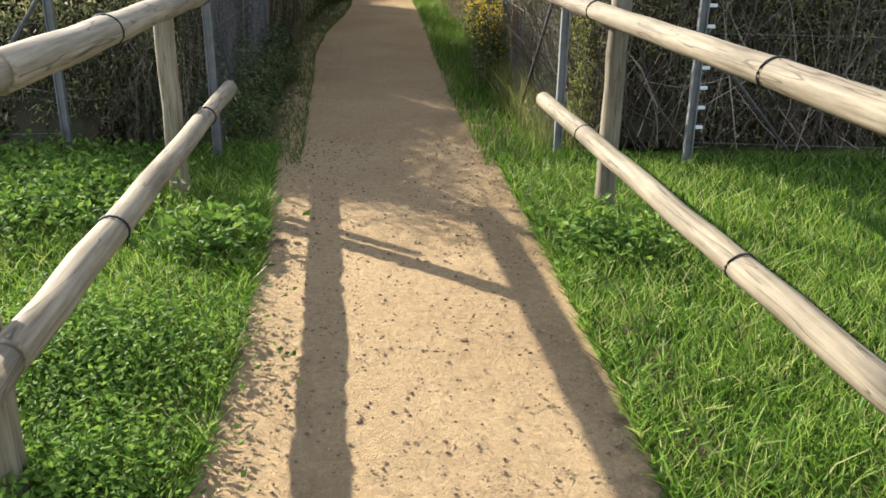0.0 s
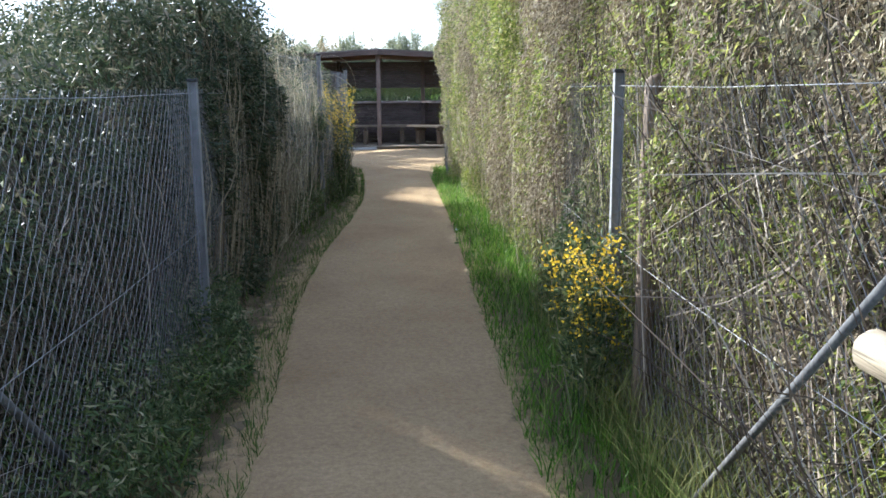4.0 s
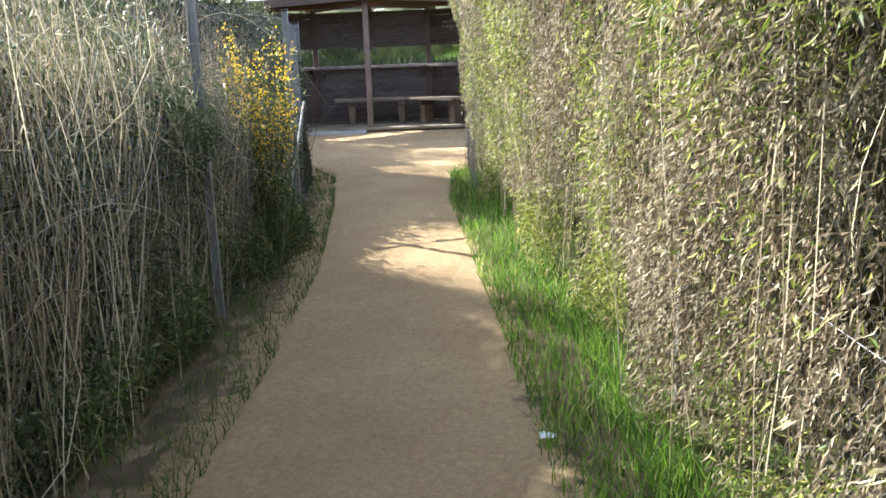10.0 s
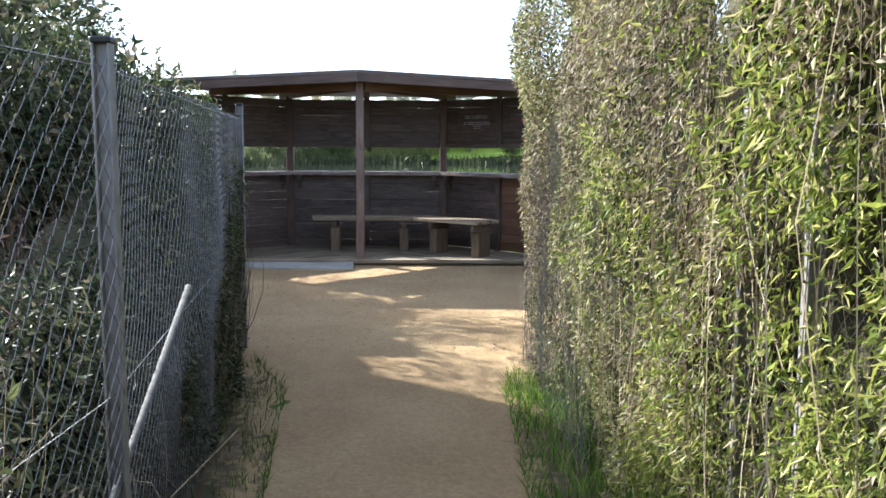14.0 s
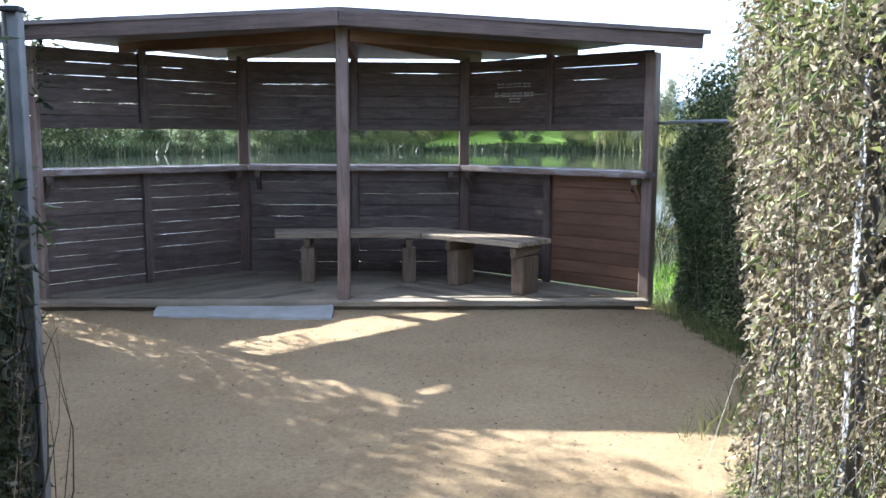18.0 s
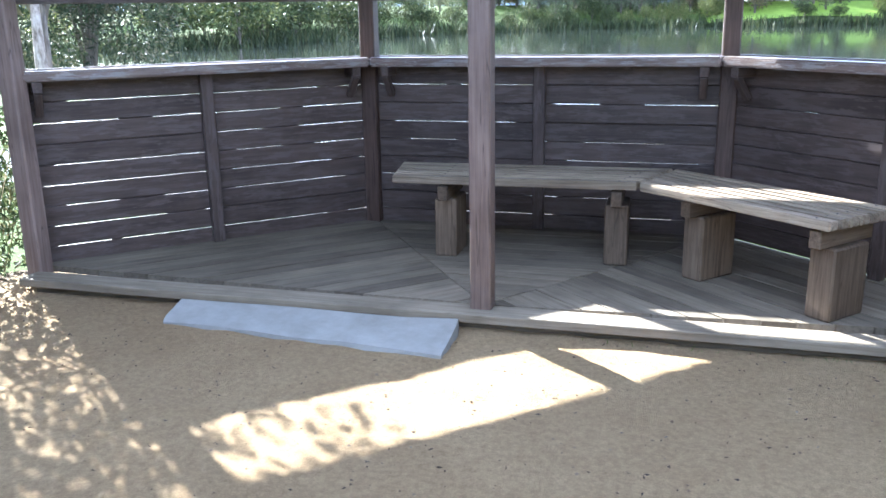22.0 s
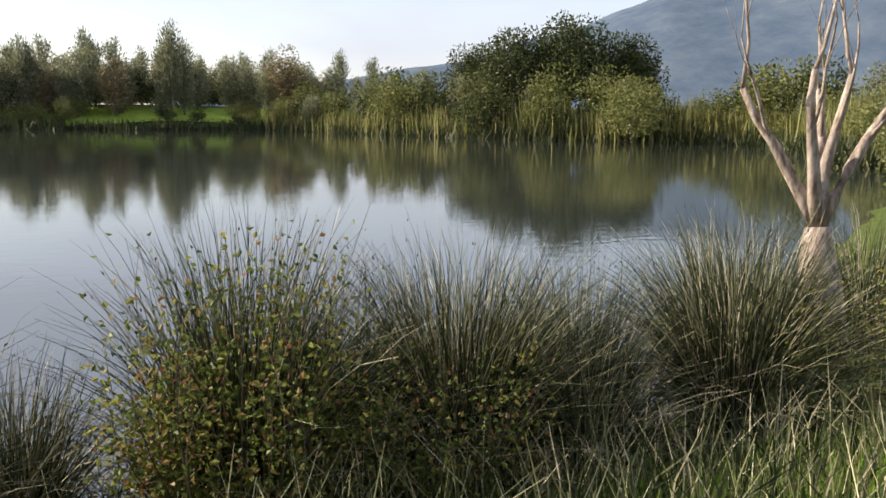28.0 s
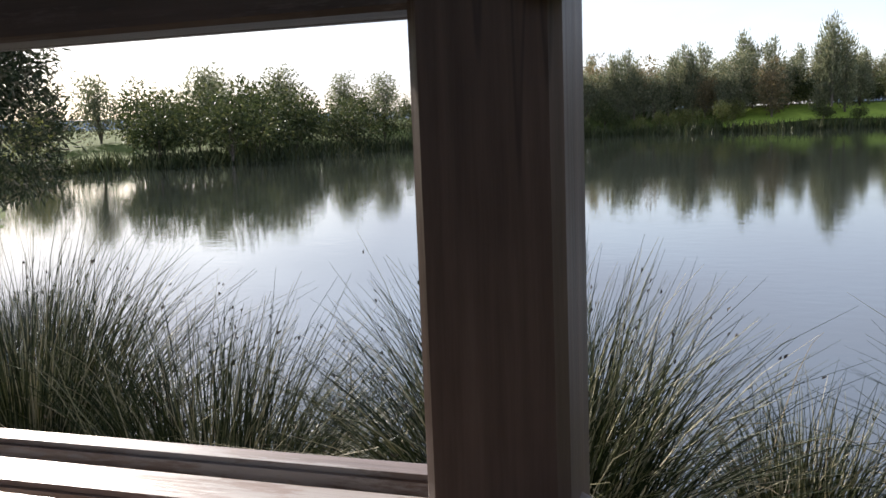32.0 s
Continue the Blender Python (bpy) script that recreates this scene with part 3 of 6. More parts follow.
PX = (ex0 - FRAY)[:, None] + (ex1 - ex0 + 2 * FRAY)[:, None] * u
PY = np.repeat(py[:, None], NX, 1)
inner = np.minimum(PX - ex0[:, None], ex1[:, None] - PX)
PZ = 0.008 + 0.004 * rng.normal(size=PX.shape) + 0.012 * np.clip(inner / 0.5, -1, 1) - 0.03 * ((u < 0.01) | (u > 0.99))[None, :]
idx = np.arange(PX.size).reshape(PX.shape)
quads = np.stack([idx[:-1, :-1], idx[:-1, 1:], idx[1:, 1:], idx[1:, :-1]], -1).reshape(-1, 4)
path_mesh = mesh_np("path", np.stack([PX, PY, PZ], -1), quads, True)
fray = path_mesh.attributes.new("fray", "FLOAT", "POINT")
fray.data.foreach_set("value", np.clip(0.5 + inner / (2 * FRAY), 0, 1).astype(np.float32).ravel())
path_ob = part("path", path_mesh, M_SAND)
tagged(path_ob, "compacted ochre sand footpath widening before the hide", "path", kind="structure")

# trodden earth beside the path, under the hedge
vy = np.arange(-20.6, -5.2, 0.12)
vu = np.linspace(0, 1, 12)
v1 = np.interp(vy, EDGES[:, 0], EDGES[:, 1]) + 0.2
VX = (v1 - 0.95)[:, None] + 0.95 * vu[None, :]
VZ = 0.002 + 0.004 * rng.normal(size=VX.shape) - 0.03 * ((vu < 0.01) | (vu > 0.99))[None, :]
idx = np.arange(VX.size).reshape(VX.shape)
quads = np.stack([idx[:-1, :-1], idx[:-1, 1:], idx[1:, 1:], idx[1:, :-1]], -1).reshape(-1, 4)
verge = part("verge", mesh_np("verge", np.stack([VX, np.repeat(vy[:, None], 12, 1), VZ], -1), quads, True), M_EARTH)
tagged(verge, "bare trodden brown earth along the hedge foot", "verge", kind="structure")

# ---------------- bird hide ----------------
PL, PA, PB, PR, PC = (Vector(p) for p in ((-2.64, 0.03, 0), (-1.16, 1.62, 0), (1.138, 1.62, 0), (2.7, 0.108, 0), (0.004, -0.035, 0)))
# corners of the boarding, and of the shelf's outer edge
W0, W1, W2, W3 = (Vector(p) for p in ((-2.77, 0.1, 0), (-1.168, 1.632, 0), (1.152, 1.632, 0), (2.722, 0.124, 0)))
SHELF = [Vector(p) for p in ((-2.8, 0.13, 0), (-1.18, 1.655, 0), (1.165, 1.655, 0), (2.775, 0.107, 0))]
DECK, SILL, LINTEL, PANEL_TOP = 0.10, 1.218, 1.575, 2.28
hide = thing("bird_hide", (0, 0.6, 0), "dark brown timber bird hide with a viewing slot over the lake", "bird hide")


def wall_side(a, b, seed, lower, upper, bays, foot):
    """One side of the hide. lower, upper: chance, width and cover of the slits between boards; bays: wood of its two bays below the slot."""
    r2 = random.Random(seed)
    d = (b - a).normalized()
    out = Vector((-d.y, d.x, 0))
    mid = (a + b) / 2
    n = (b - a).length
    # boards of the two bays, below and above the slot
    for s0, s1, low in ((0.0, n / 2 - 0.003, bays[0]), (n / 2 + 0.003, n - 0.01, bays[1])):
        for z0, z1, k, wood, (chance, wide, cover) in ((foot, SILL - 0.06, 9, low, lower), (LINTEL, PANEL_TOP, 6, M_BROWN_SHADED, upper)):
            step = (z1 - z0) / k
            for i in range(k):
                zc = z0 + step * (i + 0.5)
                slit = i < k - 1 and r2.random() < chance
                h = step - (wide * (0.7 + 0.6 * r2.random()) if slit else 0.0035)
                tilt = 0.0016 * (r2.random() - 0.5)
                p = a + d * s0 + Vector((0, 0, zc - tilt))
                q = a + d * s1 + Vector((0, 0, zc + tilt))
                beam("board", p, q, 0.018, h, wood, hide, bevel=0.004, up=Vector((0, 0, 1)) + out * 0.015)
                # unseen strips added behind the seams block daylight, whole or in dashes
                seam = out * 0.0125 + Vector((0, 0, step / 2))
                if not slit and i < k - 1:
                    beam("cover_strip", p + seam, q + seam, 0.005, 0.03, wood, hide, bevel=0)
                elif slit:
                    t = r2.uniform(-0.3, 0.1)
                    while t < 1:
                        t2 = t + cover * r2.uniform(0.2, 1.2)
                        if t2 > 0 and t2 - t > 0.03:
                            beam("cover_strip", (p + seam).lerp(q + seam, max(t, 0)), (p + seam).lerp(q + seam, min(t2, 1)), 0.005, 0.03, wood, hide, bevel=0)
                        t = t2 + (1 - cover) * r2.uniform(0.3, 1.3)
    # battens in the middle of the side
    for z0, z1 in ((DECK, SILL - 0.05), (LINTEL, PANEL_TOP + 0.03)):
        beam("batten", mid - out * 0.037 + Vector((0, 0, z0)), mid - out * 0.037 + Vector((0, 0, z1)), 0.075, 0.05, M_BROWN_SHADED, hide, up=out)
    # lintel rail along the slot's upper edge
    beam("lintel", a + d * 0.06 - out * 0.034 + Vector((0, 0, LINTEL + 0.03)), b - d * 0.06 - out * 0.034 + Vector((0, 0, LINTEL + 0.03)), 0.045, 0.06, M_BROWN_SHADED, hide)
    for s in (0.16, n - 0.16) if b is not W3 else (0.16,):
        c = a + d * s - out * 0.05 + Vector((0, 0, SILL - 0.1))
        bracket = beam("bracket", c + out * 0.05 + Vector((0, 0, 0.01)), c - out * 0.11 + Vector((0, 0, 0.01)), 0.055, 0.06, M_BROWN_SHADED, hide)
        beam("brace", c - out * 0.085 + Vector((0, 0, -0.015)), c + out * 0.02 + Vector((0, 0, -0.15)), 0.045, 0.04, M_BROWN_SHADED, bracket)


wall_side(W0, W1, 3, (0.85, 0.0048, 0.25), (0.7, 0.0026, 0.4), (M_BROWN_SHADED, M_BROWN_SHADED), DECK - 0.03)
wall_side(W1, W2, 5, (0.65, 0.0045, 0.42), (0.6, 0.0026, 0.45), (M_BROWN_SHADED, M_BROWN_SHADED), DECK - 0.03)
# only the lit end bay keeps the brighter brown
wall_side(W2, W3, 9, (0.25, 0.0025, 0.8), (0.7, 0.0028, 0.35), (M_BROWN_SHADED, M_BROWN), DECK + 0.008)
for p, top, m_post in ((PL, 2.25, M_POST_LIT), (PA, 2.32, M_POST), (PB, 2.32, M_POST), (PR, 2.25, M_POST_LIT), (PC, 2.43, M_POST_LIT)):
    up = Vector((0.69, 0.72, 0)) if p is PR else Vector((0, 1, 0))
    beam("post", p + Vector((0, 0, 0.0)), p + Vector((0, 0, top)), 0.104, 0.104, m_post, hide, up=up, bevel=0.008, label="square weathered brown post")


def offset_corner(i, off):
    """The corner i of the shelf's outer edge, moved inwards by off from both its sides."""
    ns = []
    for a, b in zip(SHELF, SHELF[1:]):
        d = (b - a).normalized()
        ns.append(Vector((d.y, -d.x, 0)))
    if i in (0, 3):
        return SHELF[i] + ns[0 if i == 0 else 2] * off
    n0, n1 = ns[i - 1], ns[i]
    return SHELF[i] + (n0 + n1) * (off / (1 + n0.dot(n1)))


def slab_between(name, quad, z0, z1, material, parent, label="", bevel=0.006):
    """A board with the outline quad, its own x along the first side."""
    d = (quad[1] - quad[0]).normalized()
    n = Vector((-d.y, d.x, 0))
    org = sum(quad, Vector()) / len(quad)
    m = Matrix.Translation((org.x, org.y, z0)) @ Matrix((d, n, Vector((0, 0, 1)))).transposed().to_4x4()
    mi = m.inverted()
    bm = bmesh.new()
    lo = [bm.verts.new(mi @ Vector((p.x, p.y, z0))) for p in quad]
    hi = [bm.verts.new(mi @ Vector((p.x, p.y, z1))) for p in quad]
    bm.faces.new(lo[::-1])
    bm.faces.new(hi)
    for i in range(len(quad)):
        j = (i + 1) % len(quad)
        bm.faces.new((lo[i], lo[j], hi[j], hi[i]))
    bmesh.ops.recalc_face_normals(bm, faces=bm.faces[:])
    bmesh.ops.bevel(bm, geom=bm.edges[:], offset=bevel, segments=2, affect="EDGES")
    return part(name, bm, material, parent, label, m)


for i in range(3):
    d = (SHELF[i + 1] - SHELF[i]).normalized() * 0.0015
    for o0, o1, z0, z1 in ((0.206, 0.105, SILL - 0.058, SILL), (0.092, 0.04, SILL - 0.05, SILL - 0.004), (0.031, 0.0, SILL - 0.06, SILL + 0.006)):
        quad = [offset_corner(i, o0) + d, offset_corner(i + 1, o0) - d, offset_corner(i + 1, o1) - d, offset_corner(i, o1) + d]
        slab_between("shelf", quad, z0, z1, M_SHELF, hide, "worn brown viewing shelf", 0.012 if o0 > 0.2 else 0.005)
# rafters from the front post to corners and mid-sides
for p in (PA, PB, (PA + PL) / 2, (PB + PR) / 2, (PA + PB) / 2):
    d = (p - PC).normalized()
    e = p + d * 0.3
    beam("rafter", PC + Vector((0, 0, 2.36)) + d * 0.06, e + Vector((0, 0, 2.335)), 0.06, 0.1, M_BROWN, hide, bevel=0.005)
# front fascia, two boards falling from the middle
for s in (-1, 1):
    beam("fascia", Vector((0, -0.31, 2.47)), Vector((3.0 * s, -0.28, 2.31)), 0.04, 0.13, M_POST, hide, label="weathered front fascia board", bevel=0.005)
# roof boarding: three sloping panels
RP = [Vector((-3.05, -0.33, 2.36)), Vector((-1.6, 2.25, 2.36)), Vector((1.6, 2.25, 2.36)), Vector((3.05, -0.33, 2.36))]
apex = Vector((0, -0.33, 2.52))
for a, b in zip(RP, RP[1:]):
    bm = bmesh.new()
    lo = [bm.verts.new(v) for v in (a, b, apex)]
    hi = [bm.verts.new(v + Vector((0, 0, 0.035))) for v in (a, b, apex)]
    bm.faces.new(lo[::-1])
    bm.faces.new(hi)
    for i in range(3):
        j = (i + 1) % 3
        bm.faces.new((lo[i], lo[j], hi[j], hi[i]))
    bmesh.ops.recalc_face_normals(bm, faces=bm.faces[:])
    part("roof_panel", bm, M_ROOF, hide, "grey roof boarding")

# deck of planks, each third parallel to its wall
deck = part("deck", box_bm(-2.55, 2.55, -0.12, 0.0, 0.0, 0.06, 0.003), M_DECK)
tagged(deck, "low dusty plank deck under the hide", "deck", kind="structure")


def clip_poly(poly, point, normal):
    out = []
    for i, p in enumerate(poly):
        q = poly[(i + 1) % len(poly)]
        a, c = (p - point).dot(normal), (q - point).dot(normal)
        if a >= 0:
            out.append(p)
        if a * c < 0:
            out.append(p + (q - p) * (a / (a - c)))
    return out


def plank_sector(a, b, seed):
    r2 = random.Random(seed)
    c = Vector((0, 0.0, 0))
    d = (b - a).normalized()
    nrm = Vector((-d.y, d.x, 0))
    if (a - c).dot(nrm) < 0:
        nrm = -nrm
    depth = (a - c).dot(nrm) + 0.02
    w = 0.118
    for i in range(int(depth / w) + 1):
        lo, hi = i * w, min((i + 1) * w - 0.007, depth)
        if hi - lo < 0.02:
            continue
        poly = [c, a + nrm * 0.015, b + nrm * 0.015]
        poly = clip_poly(clip_poly(poly, c + nrm * lo, nrm), c + nrm * hi, -nrm)
        for p, q in ((c, a), (c, b)):
            s = (q - p).normalized()
            t = Vector((-s.y, s.x, 0))
            if ((a + b) / 2 - c).dot(t) < 0:
                t = -t
            poly = clip_poly(poly, p + t * 0.004, t)
        if len(poly) < 3:
            continue
        z1 = DECK + 0.004 * (r2.random() - 0.5)
        org = sum(poly, Vector()) / len(poly)
        m = Matrix((d, nrm, Vector((0, 0, 1)))).transposed().to_4x4()
        m = Matrix.Translation(org) @ m
        mi = m.inverted()
        bm = bmesh.new()
        top = [bm.verts.new(mi @ Vector((p.x, p.y, z1))) for p in poly]
        bot = [bm.verts.new(mi @ Vector((p.x, p.y, z1 - 0.035))) for p in poly]
        bm.faces.new(top)
        bm.faces.new(bot[::-1])
        for k in range(len(poly)):
            l = (k + 1) % len(poly)
            bm.faces.new((top[k], bot[k], bot[l], top[l]))
        bmesh.ops.recalc_face_normals(bm, faces=bm.faces[:])
        part("plank", bm, M_DECK, deck, m=m)


for a, b, s in ((W0, W1, 1), (W1, W2, 2), (W2, W3, 3)):
    plank_sector(a, b, s)
beam("plank", (-2.62, -0.09, DECK - 0.02), (2.66, -0.09, DECK - 0.02), 0.155, 0.045, M_DECK, deck)

# concrete threshold slab
bm = bmesh.new()
lo = [bm.verts.new(v) for v in ((-1.53, -0.43, -0.05), (-0.05, -0.545, -0.05), (-0.08, -0.175, -0.05), (-1.6, -0.175, -0.05))]
hi = [bm.verts.new(v) for v in ((-1.53, -0.42, 0.034), (-0.06, -0.535, 0.04), (-0.09, -0.175, 0.075), (-1.59, -0.175, 0.065))]
bm.faces.new(lo[::-1])
bm.faces.new(hi)
for i in range(4):
    bm.faces.new((lo[i], lo[(i + 1) % 4], hi[(i + 1) % 4], hi[i]))
bmesh.ops.subdivide_edges(bm, edges=bm.edges[:], cuts=5, use_grid_fill=True)
for v in bm.verts:
    v.co += Vector((0.018, 0.022, 0.007)) * noise.noise(v.co * 7)
slab = part("concrete_slab", bm, M_CONC)
tagged(slab, "worn grey concrete threshold slab before the deck", "slab")


# ---------------- benches ----------------
def bench(fl, fr, br, bl, legs, label):
    """Slatted bench given by its four top corners."""
    fl, fr, br, bl = (Vector(p) for p in (fl, fr, br, bl))
    base = (fl + fr + br + bl) / 4
    ob = thing("bench", (base.x, base.y, DECK), label, "bench", "benches in the hide")
    k = 7
    d = (fr - fl).normalized()
    nrm = Vector((-d.y, d.x, 0))
    for i in range(k):
        t0, t1 = i / k + 0.01, (i + 1) / k - 0.016
        p0, p1, q0, q1 = fl.lerp(bl, t0), fl.lerp(bl, t1), fr.lerp(br, t0), fr.lerp(br, t1)
        m = Matrix.Translation((p0 + q1) / 2) @ Matrix((d, nrm, Vector((0, 0, 1)))).transposed().to_4x4()
        mi = m.inverted()
        bm = bmesh.new()
        h = 0.045
        top = [bm.verts.new(mi @ v) for v in (p0, q0, q1, p1)]
        bot = [bm.verts.new(mi @ (v - Vector((0, 0, h)))) for v in (p0, q0, q1, p1)]
        bm.faces.new(top)
        bm.faces.new(bot[::-1])
        for a in range(4):
            c = (a + 1) % 4
            bm.faces.new((top[a], bot[a], bot[c], top[c]))
        bmesh.ops.recalc_face_normals(bm, faces=bm.faces[:])
        bmesh.ops.bevel(bm, geom=bm.edges[:], offset=0.006, segments=2, affect="EDGES")
        slat = part("slat", bm, M_BENCH, ob, m=m)
        for lx, ly in legs:
            s = (Vector((lx, ly, fl.z)) - fl).dot(d) / (fr - fl).length
            part("screw", SCREW, M_DARK, slat, "dark screw head", Matrix.Translation((p0.lerp(q0, s) + p1.lerp(q1, s)) / 2))
    for lx, ly in legs:
        c = Vector((lx, ly, 0))
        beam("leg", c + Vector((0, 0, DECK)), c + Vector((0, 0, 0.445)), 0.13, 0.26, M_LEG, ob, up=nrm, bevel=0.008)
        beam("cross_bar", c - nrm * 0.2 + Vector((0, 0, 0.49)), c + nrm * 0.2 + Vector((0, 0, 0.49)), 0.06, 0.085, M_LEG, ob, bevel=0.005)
    return ob


SCREW = tube_mesh("screw", [(0, 0, -0.004), (0, 0, 0.0015)], [0.0055, 0.0055], 8)
ZB = DECK + 0.49
bench((0.684, 0.746, ZB), (1.53, -0.002, ZB), (1.887, 0.358, ZB), (0.87, 1.24, ZB), ((1.06, 0.74), (1.62, 0.23)), "weathered slatted timber bench on chunky legs, partly sunlit")
bench((-0.71, 0.715, ZB), (0.666, 0.75, ZB), (0.852, 1.245, ZB), (-0.80, 1.2, ZB), ((-0.42, 0.93), (0.56, 0.95)), "weathered slatted timber bench in the shade of the hide")

# ---------------- post-and-rail barriers at the start ----------------
def rail_barrier(posts, lower, upper, label, seed):
    ob = thing("rail_fence", (posts[0][0], posts[0][1], 0), label, "fence", "rail fences beside the path")
    for i, (x, y, h) in enumerate(posts):
        pole("post", (x, y, -0.15), (x, y, h), 0.053, 0.05, M_RAIL, ob, "round pine post", seed=seed + i)
    for k, run in enumerate((lower, upper)):
        for i, (a, b) in enumerate(zip(run, run[1:])):
            rail = pole("rail", a, b, 0.047, 0.049, M_RAIL, ob, seed=seed + 10 * k + i + 3, rings=12)
            m, n = frame_along(a, b)
            for s in (0.93, n - 0.9):
                if 0 < s < n:
                    ring = []
                    for j in range(17):
                        an = 2 * math.pi * j / 16
                        ring.append((s + 0.02 * math.sin(an), 0.051 * math.cos(an), 0.051 * math.sin(an)))
                    part("wire_tie", tube_mesh("wire_tie", ring, [0.004] * 17, 5), M_DARK, rail, "dark wire tie", m)
    return ob


rail_barrier([(2.275, -22.0, 1.13), (2.53, -24.75, 1.13), (2.8, -27.6, 1.13)],
             [(2.093, -20.93, 0.375), (2.4, -24.6, 0.36), (2.68, -27.6, 0.36)],
             [(2.12, -20.9, 1.0), (2.41, -24.6, 0.99), (2.69, -27.6, 0.99)],
             "pale weathered round pine post-and-rail fence, lit by the sun", 40)
rail_barrier([(0.028, -21.8, 1.14), (0.25, -24.45, 1.2), (0.4, -27.4, 1.2)],
             [(0.15, -20.9, 0.43), (0.36, -24.57, 0.5), (0.5, -27.4, 0.5)],
             [(0.147, -20.8, 1.03), (0.36, -24.4, 1.09), (0.48, -27.4, 1.09)],
             "grey-brown round pine post-and-rail fence beside the path", 70)


# ---------------- chain-link fences ----------------
def wire_mesh(name, a, b, h, pitch=0.07, r=0.0012):
    """Diamond wire netting between two posts: bent wires that meet their neighbours at every other bend."""
    a, b = np.array(a, float), np.array(b, float)
    n = np.linalg.norm(b - a)
    d = (b - a) / n
    o = np.array([-d[1], d[0], 0])
    k = int(n / (pitch * 0.5))
    rows = int(h / (pitch * 0.56))
    step = n / k
    s = (np.arange(k) + 0.5) * step
    z = np.arange(rows + 1) * (h / rows) + 0.02
    sag = 0.02 * np.sin(s * 2.1)[:, None] + 0.014 * np.sin(z * 5.0)[None, :] + 0.012 * np.sin(s * 5.3 + 1)[:, None] * np.sin(z * 3.1)[None, :]
    way = np.where((np.arange(k)[:, None] + np.arange(rows + 1)[None, :]) % 2, 0.5, -0.5)
    along = s[:, None] + way * step + 0.006 * np.sin(z * 4.0 + 1.0)[None, :]
    C = a + d * along[..., None] + np.array([0, 0, 1.0]) * z[None, :, None] + o * (sag + 0.002 * way)[..., None]
    V = np.stack([C + r * (d * math.cos(an) + o * math.sin(an)) for an in (0, 2.094, 4.189)], 2)
    idx = np.arange(k * (rows + 1) * 3).reshape(k, rows + 1, 3)
    F = [np.stack([idx[:, :-1, t], idx[:, :-1, (t + 1) % 3], idx[:, 1:, (t + 1) % 3], idx[:, 1:, t]], -1).reshape(-1, 4) for t in range(3)]
    return mesh_np(name, V.reshape(-1, 3), np.concatenate(F))


def steel_post(ob, x, y, h, label="grey galvanised post"):
    """A folded channel post: a web with two flanges and a dark cap."""
    bm = box_bm(-0.02, 0.02, -0.004, 0.004, -0.1, h, 0.001)
    post = part("post", bm, M_GALV, ob, label, Matrix.Translation((x, y, 0)))
    for sx in (-0.021, 0.021):
        part("flange", box_bm(-0.0035, 0.0035, -0.024, 0.016, -0.1, h, 0.001), M_GALV, post, m=Matrix.Translation((x + sx, y, 0)))
    part("cap", box_bm(-0.028, 0.028, -0.028, 0.022, 0, 0.018, 0.004), M_DARK, post, "dark post cap", Matrix.Translation((x, y, h)))


def link_fence(points, heights, label, struts=(), netted=True):
    ob = thing("chain_link_fence", (points[0][0], points[0][1], 0), label, "fence", "chain-link fences")
    for (x, y), h in zip(points, heights):
        steel_post(ob, x, y, h)
    for (p, q), h0, h1 in zip(zip(points, points[1:]), heights, heights[1:]):
        h = min(h0, h1) - 0.06
        if netted:
            part("netting", wire_mesh("netting", (*p, 0), (*q, 0), h), M_WIRE, ob, "galvanised diamond netting")
        for z in (h * 0.5, h) if netted else [0.15 + 0.22 * i for i in range(6)]:
            part("strand", tube_mesh("strand", [(*p, z), ((p[0] + q[0]) / 2, (p[1] + q[1]) / 2, z - 0.01), (*q, z)], [0.0016] * 3, 5), M_GALV, ob)
    for a, b in struts:
        part("strut", tube_mesh("strut", [a, b], [0.013, 0.013], 8), M_DULL, ob, "slanting dull steel brace")
    return ob


link_fence([(2.2, -20.95), (2.11, -18.48), (2.14, -13.0), (1.95, -9.0), (2.2, -4.2)], [1.62, 1.62, 1.7, 1.75, 1.8],
           "chain-link fence on grey posts, overgrown by a tall hedge", [((2.19, -20.9, 1.2), (2.1, -19.75, 0.02))])
link_fence([(0.06, -20.96), (-0.1, -17.75), (-0.3, -15.15), (-0.14, -11.57), (-0.03, -9.1), (-0.56, -4.85)], [1.62, 1.6, 1.95, 1.97, 1.84, 1.88],
           "chain-link fence on grey posts before dark shrubs", [((0.04, -20.9, 1.2), (-0.08, -19.5, 0.02)), ((-0.04, -8.3, 1.06), (0.0, -10.35, 0.02))])
link_fence([(2.98, -21.13), (6.2, -21.4)], [1.45, 1.5], "wire field fence in front of a bramble thicket", [((3.0, -21.1, 0.8), (3.75, -20.85, 0.02))], False)
link_fence([(-0.86, -20.95), (-4.5, -21.1)], [1.45, 1.5], "wire field fence in front of grey shrubs", [((-0.88, -20.95, 1.0), (-1.6, -20.97, 0.02))], False)
link_fence([(3.3, 0.13), (6.2, 0.4)], [1.65, 1.65], "chain-link fence beside the hide with climbing shoots")
f6 = link_fence([(3.06, -0.1), (3.12, -3.1)], [1.66, 1.64], "chain-link fence hidden in the hedge beside the hide")
part("top_rail", tube_mesh("top_rail", [(2.76, 0.12, 1.64), (2.88, -0.5, 1.645), (2.98, -1.3, 1.64)], [0.016, 0.016, 0.016], 10), M_GALV, f6, "grey galvanised top rail")
f7 = link_fence([(1.98, -8.4), (1.95, -5.0)], [1.75, 1.75], "chain-link netting in front of the hedge end", netted=False)
